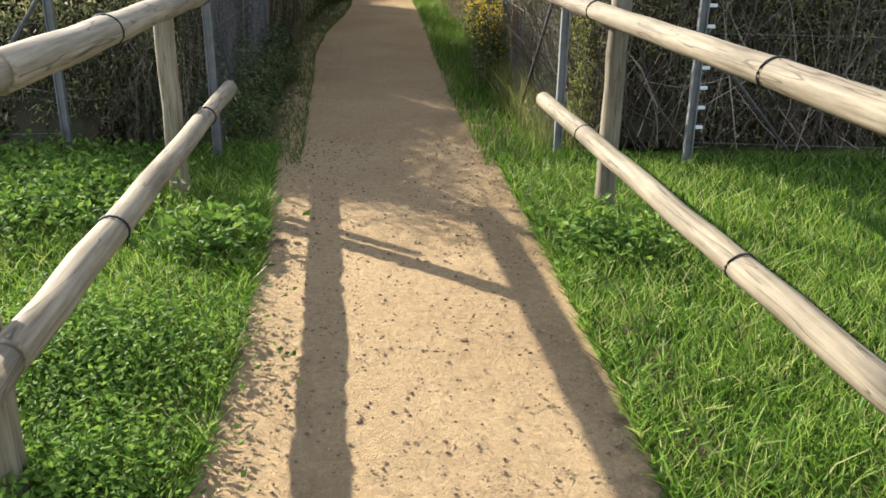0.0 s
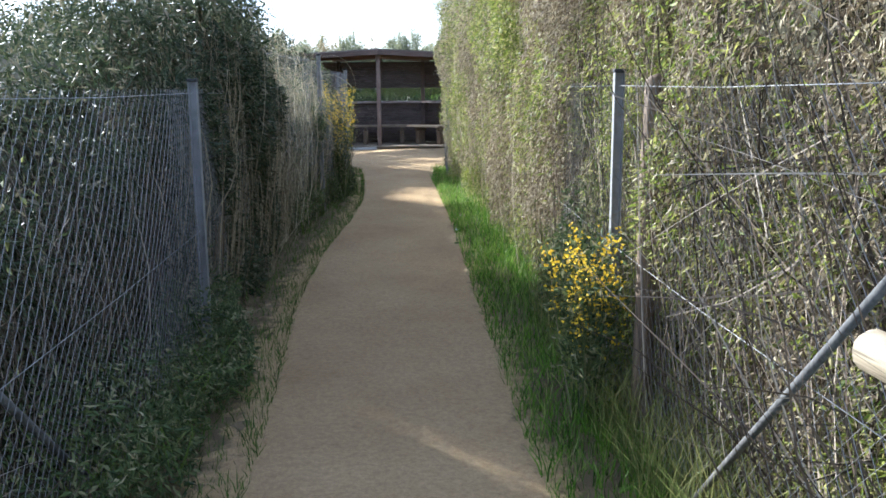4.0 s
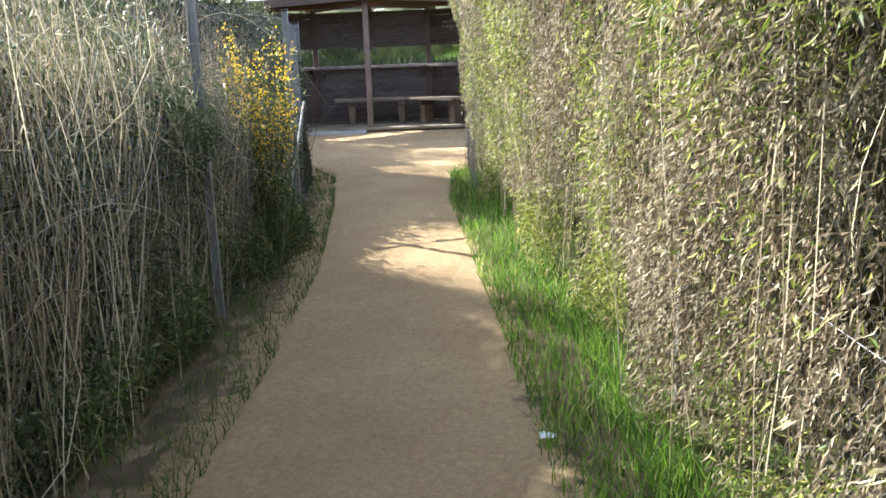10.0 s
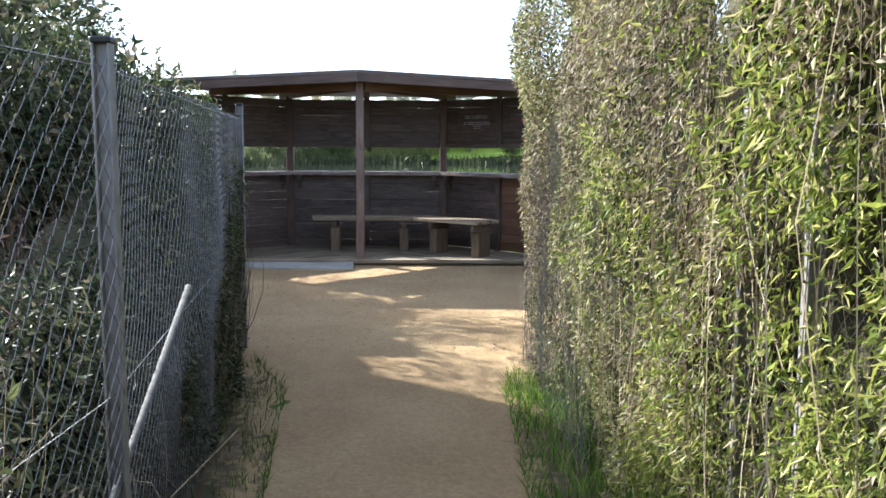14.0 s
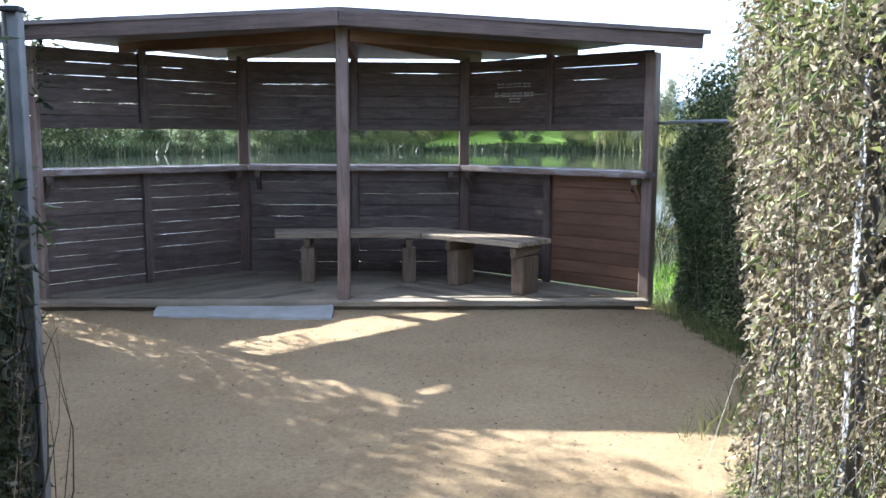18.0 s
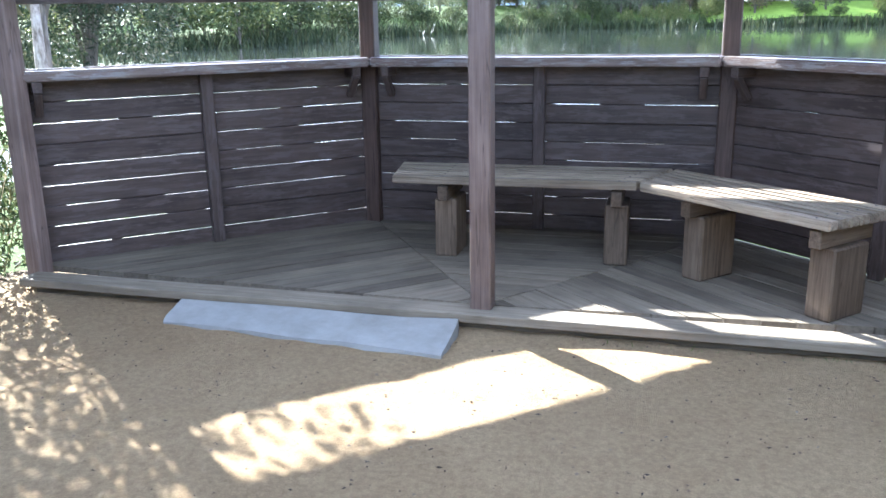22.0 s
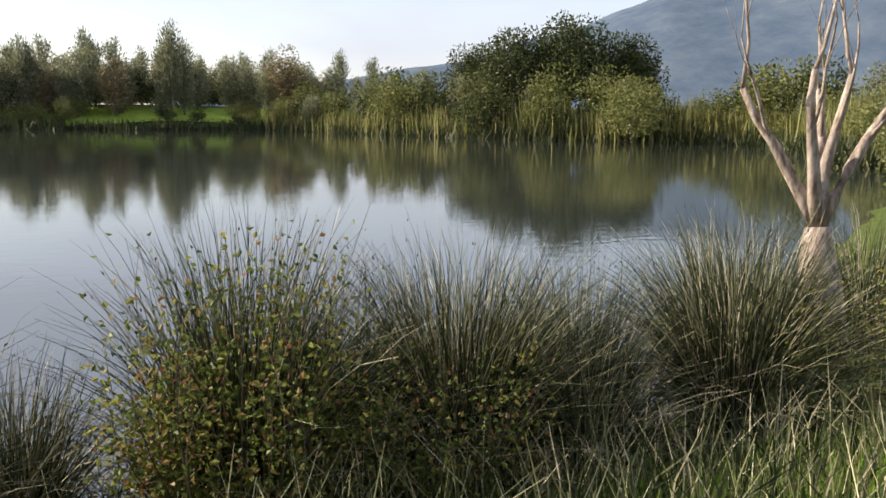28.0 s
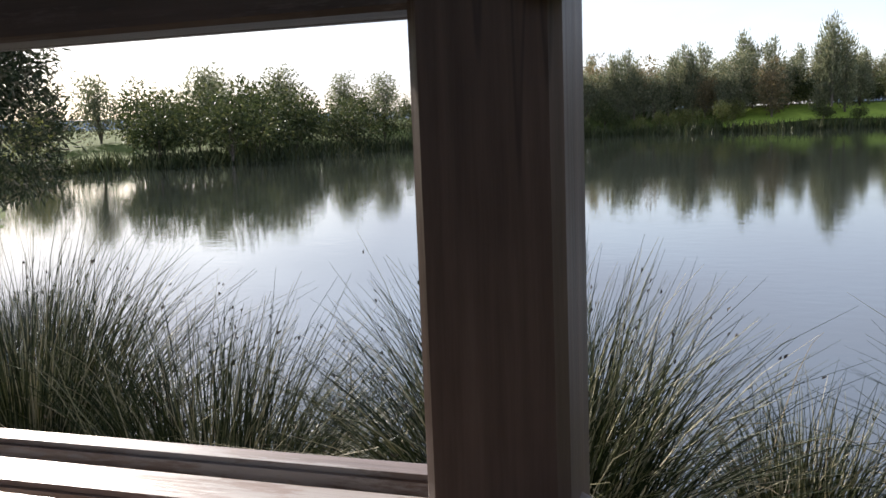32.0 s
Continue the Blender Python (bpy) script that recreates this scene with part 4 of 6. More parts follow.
part("netting", wire_mesh("netting", (1.6, -7.6, 0), (1.58, -5.2, 0), 1.75, r=0.0013), M_WIRE, f7, "galvanised diamond netting")
part("netting", wire_mesh("netting", (1.58, -5.2, 0), (2.15, -4.45, 0), 1.75, r=0.0013), M_WIRE, f7, "galvanised diamond netting")
wooden = thing("wooden_post", (2.17, -18.87, 0), "round brown fence post standing beside the netting", "post")
pole("post", (2.16, -18.9, -0.1), (2.18, -18.85, 1.59), 0.046, 0.043, M_LEG, wooden, seed=5)
clips = thing("clip_strip", (3.0, -21.16, 0), "row of white wire clips on a grey field post", "fence clips")
for i in range(10):
    part("clip", box_bm(0, 0.05, -0.012, 0.012, -0.01, 0.01, 0.003), M_WHITE, clips, m=Matrix.Translation((3.0, -21.15, 0.25 + 0.12 * i)))
part("bar", box_bm(-0.004, 0.004, -0.006, 0.006, -0.25, 1.25, 0.002), M_GALV, clips, m=Matrix.Translation((3.0, -21.158, 0.25)))
sign = thing("wooden_sign", (2.84, -2.46, 1.45), "small pale wooden board fixed in the hedge", "sign")
part("board", box_bm(-0.1, 0.1, -0.012, 0.012, 0, 0.075, 0.004), M_RAIL, sign, m=Matrix.Translation((2.82, -2.5, 1.49)) @ pose(0, 0, 0, 0, -6, -12))
part("stake", box_bm(-0.015, 0.015, -0.015, 0.015, -1.5, 0, 0.003), M_LEG, sign, m=Matrix.Translation((2.9, -2.48, 1.5)) @ pose(0, 0, 0, 0, -22, 0))


# ---------------- hedges ----------------
def hedge(name, label, line, height, n_leaf, n_stem, leaf, mat_leaf, mat_stem, side, depth=0.4, lean=0.1, core=0.5, top_fade=0.25, seed=1, stem_h=(0.6, 1.0), stem_w=0.006, droop=0.3, bulge=0.12, ragged=0.35, mess=0.12, core_h=0.93, dry=None, dry_share=0.5, gaps=0.0):
    """A hedge whose visible face follows line [(x, y)...]; side: unit step away from the walker (+1: towards greater x)."""
    r2 = np.random.default_rng(seed)
    L = np.array(line, float)
    seg = np.hypot(*np.diff(L, axis=0).T)
    cum = np.concatenate([[0], np.cumsum(seg)])
    H = np.array(height, float)

    def at(s):
        x, y = np.interp(s, cum, L[:, 0]), np.interp(s, cum, L[:, 1])
        i = np.clip(np.searchsorted(cum, s, "right") - 1, 0, len(seg) - 1)
        d = np.diff(L, axis=0)[i] / seg[i][:, None]
        nrm = np.stack([d[:, 1], -d[:, 0]], 1) * side
        return x, y, nrm, np.interp(s, cum, H)

    def lump(s, z):
        return bulge * (np.sin(s * 2.3 + 1.3 * np.sin(z * 2 + seed)) + 0.7 * np.sin(s * 5.1 + z * 3.7 + seed) + 0.5 * np.sin(z * 6.1 - s * 1.3)) * 0.5

    waves = np.random.default_rng(seed + 900).normal(size=(4, 14))

    def patch(s, z, f):
        """Uneven patches over the hedge's face, about -1 to 1."""
        out = np.zeros_like(s)
        for a, b, c, e in waves.T:
            out = out + np.sin(f * (a * s + 0.8 * b * z) + 6 * c + 0.8 * np.sin(0.6 * f * (e * s - a * z)))
        return out / 5.3

    ob = thing(name, (float(L[0, 0]), float(L[0, 1]), 0), label, "hedge")
    s = r2.random(n_leaf) * cum[-1]
    x, y, nrm, h = at(s)
    h = h * (1 + ragged * 0.25 * (np.sin(s * 3.1 + seed) + np.sin(s * 7.7) * 0.6))
    z = h * (r2.random(n_leaf) ** 0.9) + r2.normal(size=n_leaf) * 0.06
    z = np.abs(z)
    dep = r2.exponential(depth * 0.35, n_leaf) + lump(s, z) - lean * z / 2.5
    topmost = z > h * (1 - top_fade)
    dep = np.where(topmost, dep + r2.random(n_leaf) * 0.5, dep)
    P = np.stack([x + nrm[:, 0] * dep, y + nrm[:, 1] * dep, z + 0.02], 1)
    A = unit(n_leaf, r2) * 0.8
    A[:, 0] -= nrm[:, 0] * 0.5
    A[:, 1] -= nrm[:, 1] * 0.5
    A[:, 2] += r2.normal(size=n_leaf) * 0.5 - droop
    ln = leaf[0] * (0.45 + 1.0 * r2.random(n_leaf) ** 1.5)
    wd = leaf[1] * (0.6 + 0.7 * r2.random(n_leaf))
    keep = np.ones(n_leaf, bool)
    if gaps:
        hollow = patch(s, z, 5.0)
        keep = r2.random(n_leaf) > gaps * np.clip((hollow - 0.1) * 3.5, 0, 1)
    if dry:
        brown = patch(s, z, 2.6) + 0.45 * r2.normal(size=n_leaf) - 0.5 * (z < 0.45) > 0.9 - 1.8 * dry_share
        A[brown, 2] -= 0.5
        k = keep & brown
        part("dead_foliage", leaf_cloud("dead_foliage", P[k], A[k], ln[k] * 0.9, wd[k] * 0.8, fold=0.5, rnd=r2), dry, ob, "dry grey-brown hanging leaves")["kind"] = "stuff"
        keep &= ~brown
    part("foliage", leaf_cloud("foliage", P[keep], A[keep], ln[keep], wd[keep], rnd=r2), mat_leaf, ob)["kind"] = "stuff"
    s = r2.random(n_stem) * cum[-1]
    x, y, nrm, h = at(s)
    hh = h * (stem_h[0] + (stem_h[1] - stem_h[0]) * r2.random(n_stem))
    z0 = h * 0.6 * r2.random(n_stem) * (r2.random(n_stem) < 0.6)
    dep = np.abs(r2.normal(size=n_stem)) * depth * 0.5 + lump(s, hh * 0.5) - lean * 0.3
    R = np.stack([x + nrm[:, 0] * dep, y + nrm[:, 1] * dep, z0], 1)
    off2 = np.clip(r2.normal(size=(n_stem, 2)), -1.8, 1.8) * mess
    into = (off2 * nrm).sum(1)
    off2 -= nrm * np.minimum(into + 0.1, 0)[:, None]
    T = R + np.stack([off2[:, 0], off2[:, 1], (hh - z0) * (0.5 + 0.5 * r2.random(n_stem))], 1)
    B = r2.normal(size=(n_stem, 3)) * 0.08
    part("undergrowth", ribbons("undergrowth", R, T, B, stem_w * (0.6 + 0.8 * r2.random(n_stem)), 4, 2, r2), mat_stem, ob)["kind"] = "stuff"
    # added dark sheet behind the leaves: painted inner shade that also stops see-through
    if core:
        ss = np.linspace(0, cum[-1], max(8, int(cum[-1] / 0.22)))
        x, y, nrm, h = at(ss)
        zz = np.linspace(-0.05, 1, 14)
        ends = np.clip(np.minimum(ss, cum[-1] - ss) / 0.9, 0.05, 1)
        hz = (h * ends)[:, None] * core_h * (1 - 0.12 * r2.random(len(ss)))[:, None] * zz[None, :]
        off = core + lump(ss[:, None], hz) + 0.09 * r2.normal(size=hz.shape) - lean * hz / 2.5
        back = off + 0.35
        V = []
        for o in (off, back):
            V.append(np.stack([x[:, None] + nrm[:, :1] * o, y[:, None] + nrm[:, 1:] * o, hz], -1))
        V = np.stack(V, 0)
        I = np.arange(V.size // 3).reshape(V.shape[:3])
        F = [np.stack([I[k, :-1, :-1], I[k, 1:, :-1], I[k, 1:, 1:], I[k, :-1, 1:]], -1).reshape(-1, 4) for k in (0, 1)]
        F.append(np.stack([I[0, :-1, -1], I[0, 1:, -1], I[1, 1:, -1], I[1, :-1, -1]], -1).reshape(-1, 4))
        part("inner_growth", mesh_np("inner_growth", V.reshape(-1, 3), np.concatenate(F)), M_CORE, ob, "dark sheet standing for the twiggy, shaded inside of the hedge")
    return ob


hedge("hedge", "tall sunlit hedge of narrow yellow-green leaves over netting", [(2.34, -18.3), (2.24, -17.2), (2.12, -15.8), (2.04, -14.8), (1.97, -12), (1.74, -9), (1.68, -7.4)],
      [3.0, 3.1, 3.3, 3.3, 3.3, 3.3, 3.2], 330000, 900, (0.05, 0.0105), M_HEDGE, M_DRYSTEM, 1, depth=0.5, lean=0.2, core=0.55, seed=3, stem_w=0.004, mess=0.3, dry=M_DRY, dry_share=0.64, gaps=0.85, droop=0.5, bulge=0.16)
hedge("hedge", "dense grey-green hedge end grown through netting", [(1.68, -7.5), (1.64, -6), (1.74, -4.9), (2.3, -4.3), (3.1, -3.6)],
      [3.2, 3.1, 3.0, 2.9, 2.8], 135000, 450, (0.034, 0.0145), M_OLIVE, M_TWIG, 1, depth=0.4, lean=0.2, core=0.45, seed=15, stem_w=0.004, mess=0.15, stem_h=(0.4, 0.85), dry=M_DRY, dry_share=0.4, gaps=0.85)
hedge("hedge", "dense dry grey-green thicket grown against the netting", [(2.36, -20.7), (2.28, -19.6), (2.24, -18.4), (2.22, -17.4), (2.16, -16.4)], [2.4, 2.8, 2.9, 3.0, 3.1], 85000, 1800, (0.05, 0.011), M_HEDGE, M_TWIG, 1, depth=0.4, core=0.45, seed=5, stem_h=(0.3, 1.0), stem_w=0.005, mess=0.3, dry=M_DRY, dry_share=0.7, gaps=0.7)
hedge("hedge", "tangled grey bramble thicket behind the field fence", [(2.45, -20.75), (4.2, -20.6), (8.5, -20.2)], [2.6, 2.3, 2.0], 75000, 8000, (0.045, 0.014), M_GREY, M_TWIG, -1, depth=0.8, core=0.5, seed=6, stem_h=(0.2, 1.0), stem_w=0.0075, droop=0.0, mess=0.5)
hedge("leafy_weeds", "dark leafy weeds at the foot of the hedge", [(1.98, -18.4), (1.96, -17.6), (2.02, -16.6)], [0.7, 0.95, 0.6], 8000, 100, (0.045, 0.015), M_GREEN, M_DGRASS, 1, depth=0.6, core=0, seed=22, lean=0.0, bulge=0.1, ragged=0.7)
hedge("hedge", "grey twiggy shrubs behind the field fence", [(-0.15, -20.75), (-1.5, -20.75), (-6.5, -20.85)], [1.2, 1.2, 1.4], 42000, 3600, (0.05, 0.015), M_GREY, M_TWIG, 1, depth=0.7, core=0.6, seed=7, stem_h=(0.3, 0.95), mess=0.35)
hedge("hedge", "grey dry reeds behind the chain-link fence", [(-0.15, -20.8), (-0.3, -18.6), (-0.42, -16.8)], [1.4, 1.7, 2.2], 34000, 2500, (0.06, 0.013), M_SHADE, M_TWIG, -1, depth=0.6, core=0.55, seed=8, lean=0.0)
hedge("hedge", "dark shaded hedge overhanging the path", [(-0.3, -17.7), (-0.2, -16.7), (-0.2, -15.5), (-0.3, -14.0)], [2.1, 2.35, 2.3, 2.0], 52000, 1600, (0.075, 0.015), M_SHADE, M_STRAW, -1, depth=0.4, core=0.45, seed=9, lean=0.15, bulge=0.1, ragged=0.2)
hedge("hedge", "dark growth below tall feathery grasses", [(-0.36, -14.1), (-0.3, -12.8), (-0.2, -11.4), (-0.16, -10.0)], [1.75, 1.7, 1.5, 1.2], 26000, 500, (0.08, 0.012), M_GREEN, M_STRAW, -1, depth=0.4, core=0.4, seed=14, lean=0.1, mess=0.35, ragged=0.4)
hedge("hedge", "tall pale straw stalks before the dark hedge", [(-0.3, -15.6), (-0.26, -14.0), (-0.2, -12.4), (-0.2, -11.0)], [2.2, 2.3, 2.1, 1.9], 2500, 950, (0.05, 0.006), M_STALK, M_STALK, -1, depth=0.4, core=0, seed=21, lean=0.15, mess=0.3, stem_h=(0.75, 1.0), stem_w=0.005)
hedge("hedge", "pale feathery grass plumes rising behind the fence", [(-0.6, -15.6), (-0.5, -13.5), (-0.4, -11.0), (-0.3, -9.6)], [2.25, 2.3, 2.1, 1.9], 1000, 3400, (0.09, 0.006), M_STRAW, M_STRAW, -1, depth=0.5, core=0, seed=16, lean=0.1, mess=0.28, stem_h=(0.7, 1.0))
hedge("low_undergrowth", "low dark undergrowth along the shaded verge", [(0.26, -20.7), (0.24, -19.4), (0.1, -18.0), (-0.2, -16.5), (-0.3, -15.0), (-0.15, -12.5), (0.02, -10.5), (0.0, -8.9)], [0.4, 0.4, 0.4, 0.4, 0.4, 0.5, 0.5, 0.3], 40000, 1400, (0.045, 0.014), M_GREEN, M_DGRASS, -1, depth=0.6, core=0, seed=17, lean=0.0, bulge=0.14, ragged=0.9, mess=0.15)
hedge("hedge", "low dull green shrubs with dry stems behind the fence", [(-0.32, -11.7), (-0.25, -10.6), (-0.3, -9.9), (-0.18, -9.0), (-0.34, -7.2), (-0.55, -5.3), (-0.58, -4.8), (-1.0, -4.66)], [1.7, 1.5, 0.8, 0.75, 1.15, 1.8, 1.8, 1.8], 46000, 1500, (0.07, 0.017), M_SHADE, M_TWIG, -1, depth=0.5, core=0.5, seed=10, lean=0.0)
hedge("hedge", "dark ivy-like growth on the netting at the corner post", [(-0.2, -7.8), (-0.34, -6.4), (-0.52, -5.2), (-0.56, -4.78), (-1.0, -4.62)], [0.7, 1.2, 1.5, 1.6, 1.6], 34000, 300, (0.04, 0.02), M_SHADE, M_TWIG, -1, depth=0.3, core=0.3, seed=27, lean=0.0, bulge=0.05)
hedge("dry_brush", "reddish-brown dry brush behind the chain-link fence", [(-0.75, -11.6), (-0.7, -9.8), (-0.75, -8.0), (-0.95, -6.4)], [1.25, 1.3, 1.2, 1.3], 12000, 2400, (0.05, 0.01), M_RUST, M_RUST, -1, depth=0.7, core=0.6, seed=28, lean=0.0, mess=0.3, stem_w=0.006)
ra = np.random.default_rng(77)
na = 70
ay = -15.6 + 5.2 * ra.random(na)
az0 = 0.5 + 1.4 * ra.random(na)
R = np.stack([-0.35 + 0.1 * ra.random(na), ay, az0], 1)
reach = 0.25 + 0.55 * ra.random(na) ** 2
T = R + np.stack([reach, ra.normal(size=na) * 0.35, -0.35 * ra.random(na) - 0.25 * reach + 0.1], 1)
B = np.stack([0.05 * ra.normal(size=na), 0.05 * ra.normal(size=na), 0.12 + 0.25 * reach], 1)
arches = thing("arching_grass", (-0.3, -13.0, 0), "long pale grass stalks arching out of the hedge", "grass")
part("stalk_growth", ribbons("stalk_growth", R, T, B, 0.0045, 9, 3, ra), M_STALK, arches)["kind"] = "stuff"
hedge("hedge", "yellow-green hedge with grasses beside the hide", [(3.05, -3.8), (3.1, -2.7), (3.0, -1.6), (2.93, -0.9)], [2.9, 2.8, 2.6, 2.35], 76000, 200, (0.038, 0.0145), M_OLIVE, M_TWIG, 1, depth=0.4, core=0.45, seed=11, lean=0.05, stem_w=0.004, dry=M_DRY, dry_share=0.35, gaps=0.8, stem_h=(0.4, 0.8))
hedge("hedge", "dark green shrub growing round the hide post", [(2.96, -1.1), (2.9, -0.3), (2.95, 0.12), (3.2, 0.35)], [2.2, 1.9, 1.7, 1.4], 34000, 60, (0.05, 0.018), M_GREEN, M_STRAW, 1, depth=0.35, core=0.42, seed=18, lean=0.05)
hedge("hedge", "green shrubs closing the yard beside the hide", [(-0.72, -4.72), (-2.6, -4.9), (-3.2, -3.8), (-3.15, -1.8), (-3.05, -0.2), (-3.0, 0.35)], [1.9, 2.3, 3.0, 3.25, 3.1, 1.6], 52000, 300, (0.07, 0.022), M_GREEN, M_STRAW, -1, depth=0.4, core=0.45, seed=12, lean=0.05)


# ---------------- shrubs, flowers, trees ----------------
def crown_points(n, lobes, r2, shell=0.55):
    lobes = np.array(lobes, float)
    w = lobes[:, 3] * lobes[:, 4] + 1e-6
    i = r2.choice(len(lobes), n, p=w / w.sum())
    v = unit(n, r2) * (shell + (1 - shell) * r2.random(n) ** 0.6)[:, None]
    c = lobes[i]
    return c[:, :3] + v * np.stack([c[:, 3], c[:, 3], c[:, 4]], 1), v


def tree(name, label, place, height, spread, n, leaf, mat_leaf, mat_bark, trunk_h=0.3, trunk_r=0.12, lobes=9, seed=1, narrow=False, group="", bare=0.0):
    r2 = np.random.default_rng(seed)
    ob = thing(name, place, label, "shrub" if "shrub" in name else "tree", group)
    base = Vector(place)
    lb = []
    for k in range(lobes):
        t = (k + 0.5) / lobes
        if narrow:
            z = height * (trunk_h + (0.95 - trunk_h) * t)
            rr = spread * (0.8 + 0.25 * math.sin(math.pi * t)) * (1 if t < 0.85 else 0.65)
            a = r2.random() * 6.28
            lb.append((0.3 * spread * math.cos(a), 0.3 * spread * math.sin(a), z, rr * 0.75, height * 0.13))
        else:
            a = 2.4 * k + r2.random()
            q = math.sqrt(t) * spread * 0.62
            z = height * (trunk_h + (1 - trunk_h) * (0.35 + 0.5 * r2.random()) * (1 - 0.35 * t))
            lb.append((q * math.cos(a), q * math.sin(a), z, spread * (0.34 + 0.2 * r2.random()), height * (1 - trunk_h) * (0.2 + 0.12 * r2.random())))
    P, v = crown_points(n, lb, r2)
    P += r2.normal(size=P.shape) * leaf[0] * 0.5
    A = v + unit(n, r2) * 0.9
    A[:, 2] += 1.6 if narrow else -0.1
    trunk_pts = [(0, 0, -0.1), (0.05 * height * 0.1, 0, height * trunk_h * 0.6), (0, 0.02 * height, height * (0.85 if narrow else 0.6))]
    part("trunk", tube_mesh("trunk", trunk_pts, [trunk_r, trunk_r * 0.8, trunk_r * 0.25], 9), mat_bark, ob, m=Matrix.Translation(base))
    for k, l in enumerate(lb[: (3 if narrow else 6)]):
        part("limb", tube_mesh("limb", [(0, 0, height * trunk_h * (0.5 + 0.08 * k)), (l[0] * 0.5, l[1] * 0.5, l[2] * 0.75), (l[0], l[1], l[2])], [trunk_r * 0.5, trunk_r * 0.32, trunk_r * 0.1], 6), mat_bark, ob, m=Matrix.Translation(base))
    part("crown", leaf_cloud("crown", P, A, leaf[0] * (0.6 + 0.8 * r2.random(n)), leaf[1] * (0.6 + 0.8 * r2.random(n)), rnd=r2), mat_leaf, ob, m=Matrix.Translation(base))
    return ob


def flower_bush(x, y, h, r, seed, n=26, label="bushy plant with yellow flower spikes beside the fence"):
    r2 = np.random.default_rng(seed)
    ob = thing("flowering_shrub", (x, y, 0), label, "shrub", "yellow-flowered shrubs")
    a = r2.random(n) * 6.28
    rad = r * np.sqrt(r2.random(n))
    R = np.stack([x + 0.3 * rad * np.cos(a), y + 0.3 * rad * np.sin(a), np.zeros(n)], 1)
    T = np.stack([x + rad * np.cos(a), y + rad * np.sin(a), h * (0.6 + 0.4 * r2.random(n))], 1)
    part("undergrowth", ribbons("undergrowth", R, T, r2.normal(size=(n, 3)) * 0.03, 0.008, 4, 3, r2), M_GREEN, ob)["kind"] = "stuff"
    k = 60
    t = 0.25 + 0.75 * r2.random((n, k, 1))
    P = (R[:, None] + (T - R)[:, None] * t + r2.normal(size=(n, k, 3)) * 0.035).reshape(-1, 3)
    part("foliage", leaf_cloud("foliage", P, unit(len(P), r2) + np.array([0, 0, 0.4]), 0.05, 0.013, rnd=r2), M_GREEN, ob)["kind"] = "stuff"
    k = 34
    t = 0.45 + 0.57 * np.sqrt(r2.random((n, k, 1)))
    P = (R[:, None] + (T - R)[:, None] * t + r2.normal(size=(n, k, 3)) * 0.02).reshape(-1, 3)
    part("bloom", leaf_cloud("bloom", P, unit(len(P), r2), 0.02, 0.016, rnd=r2), M_FLOWER, ob, "small yellow flowers")["kind"] = "stuff"
    return ob


flower_bush(1.93, -18.75, 0.93, 0.19, 31, 22)
flower_bush(-0.04, -10.35, 1.7, 0.26, 32, 40)
flower_bush(-0.5, -12.1, 1.45, 0.3, 34, 14)

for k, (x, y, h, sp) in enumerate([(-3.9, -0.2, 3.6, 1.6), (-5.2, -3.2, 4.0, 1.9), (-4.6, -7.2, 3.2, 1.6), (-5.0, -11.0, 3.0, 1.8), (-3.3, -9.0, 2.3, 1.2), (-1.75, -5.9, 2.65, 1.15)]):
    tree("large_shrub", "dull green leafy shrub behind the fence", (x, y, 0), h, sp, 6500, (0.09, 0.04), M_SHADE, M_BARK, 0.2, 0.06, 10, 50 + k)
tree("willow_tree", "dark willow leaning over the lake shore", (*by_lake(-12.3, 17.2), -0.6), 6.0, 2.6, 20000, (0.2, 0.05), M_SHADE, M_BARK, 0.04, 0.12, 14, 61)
tree("slender_tree", "slender pale-trunked tree on the lake bank", (*by_lake(-6.6, 6.6), -0.4), 5.0, 1.3, 3000, (0.1, 0.035), M_WILLOW, M_BARK, 0.45, 0.09, 8, 62)

# pale bare tree on the bank
bare = thing("bare_tree", (*by_lake(7.75, 4.55), -0.25), "bare forked tree with pale peeling bark", "tree")
r3 = random.Random(5)


def grow(bare, p, d, n, r, depth):
    pts, rad = [Vector(p)], [r]
    d = Vector(d).normalized()
    for i in range(5):
        d = (d + Vector((r3.uniform(-1, 1), r3.uniform(-1, 1), r3.uniform(-0.3, 0.9))) * 0.16).normalized()
        pts.append(pts[-1] + d * n / 5)
        rad.append(r * (1 - 0.12 * (i + 1)))
    part("limb" if depth else "trunk", tube_mesh("limb", pts, rad, 9 if depth < 2 else 6, uneven=0.12, seed=depth), M_PALE, bare)
    if depth < 4:
        for k in range(2 if depth else 5):
            a = 2 * math.pi * (k + r3.random() * 0.5) / (2 if depth else 5)
            side = Vector((math.cos(a), math.sin(a), 0))
            nd2 = d * 0.9 + side * (0.55 if depth else 0.42) + Vector((0, 0, 0.35))
            start = pts[-1] if depth == 0 or k == 0 else pts[3]
            grow(bare, start, nd2, n * (1.25 if depth == 0 else 0.72), rad[-1] * (0.75 if depth else 0.62), depth + 1)


grow(bare, (*by_lake(7.75, 4.55), -0.35), (0, 0, 1), 1.0, 0.25, 0)
thin = thing("bare_tree", (-6.9, 5.2, -0.1), "thin leafless grey tree behind the shrubs", "tree")
grow(thin, (-6.9, 5.2, -0.2), (0, 0, 1), 2.2, 0.11, 0)

# trees round the lake
poplar = tree("poplar_tree", "tall narrow poplar on the far shore", (*by_lake(31, 124), 2.0), 11.5, 1.45, 2300, (0.62, 0.13), M_POPLAR, M_BARK, 0.12, 0.18, 8, 71, True, "poplars across the lake")
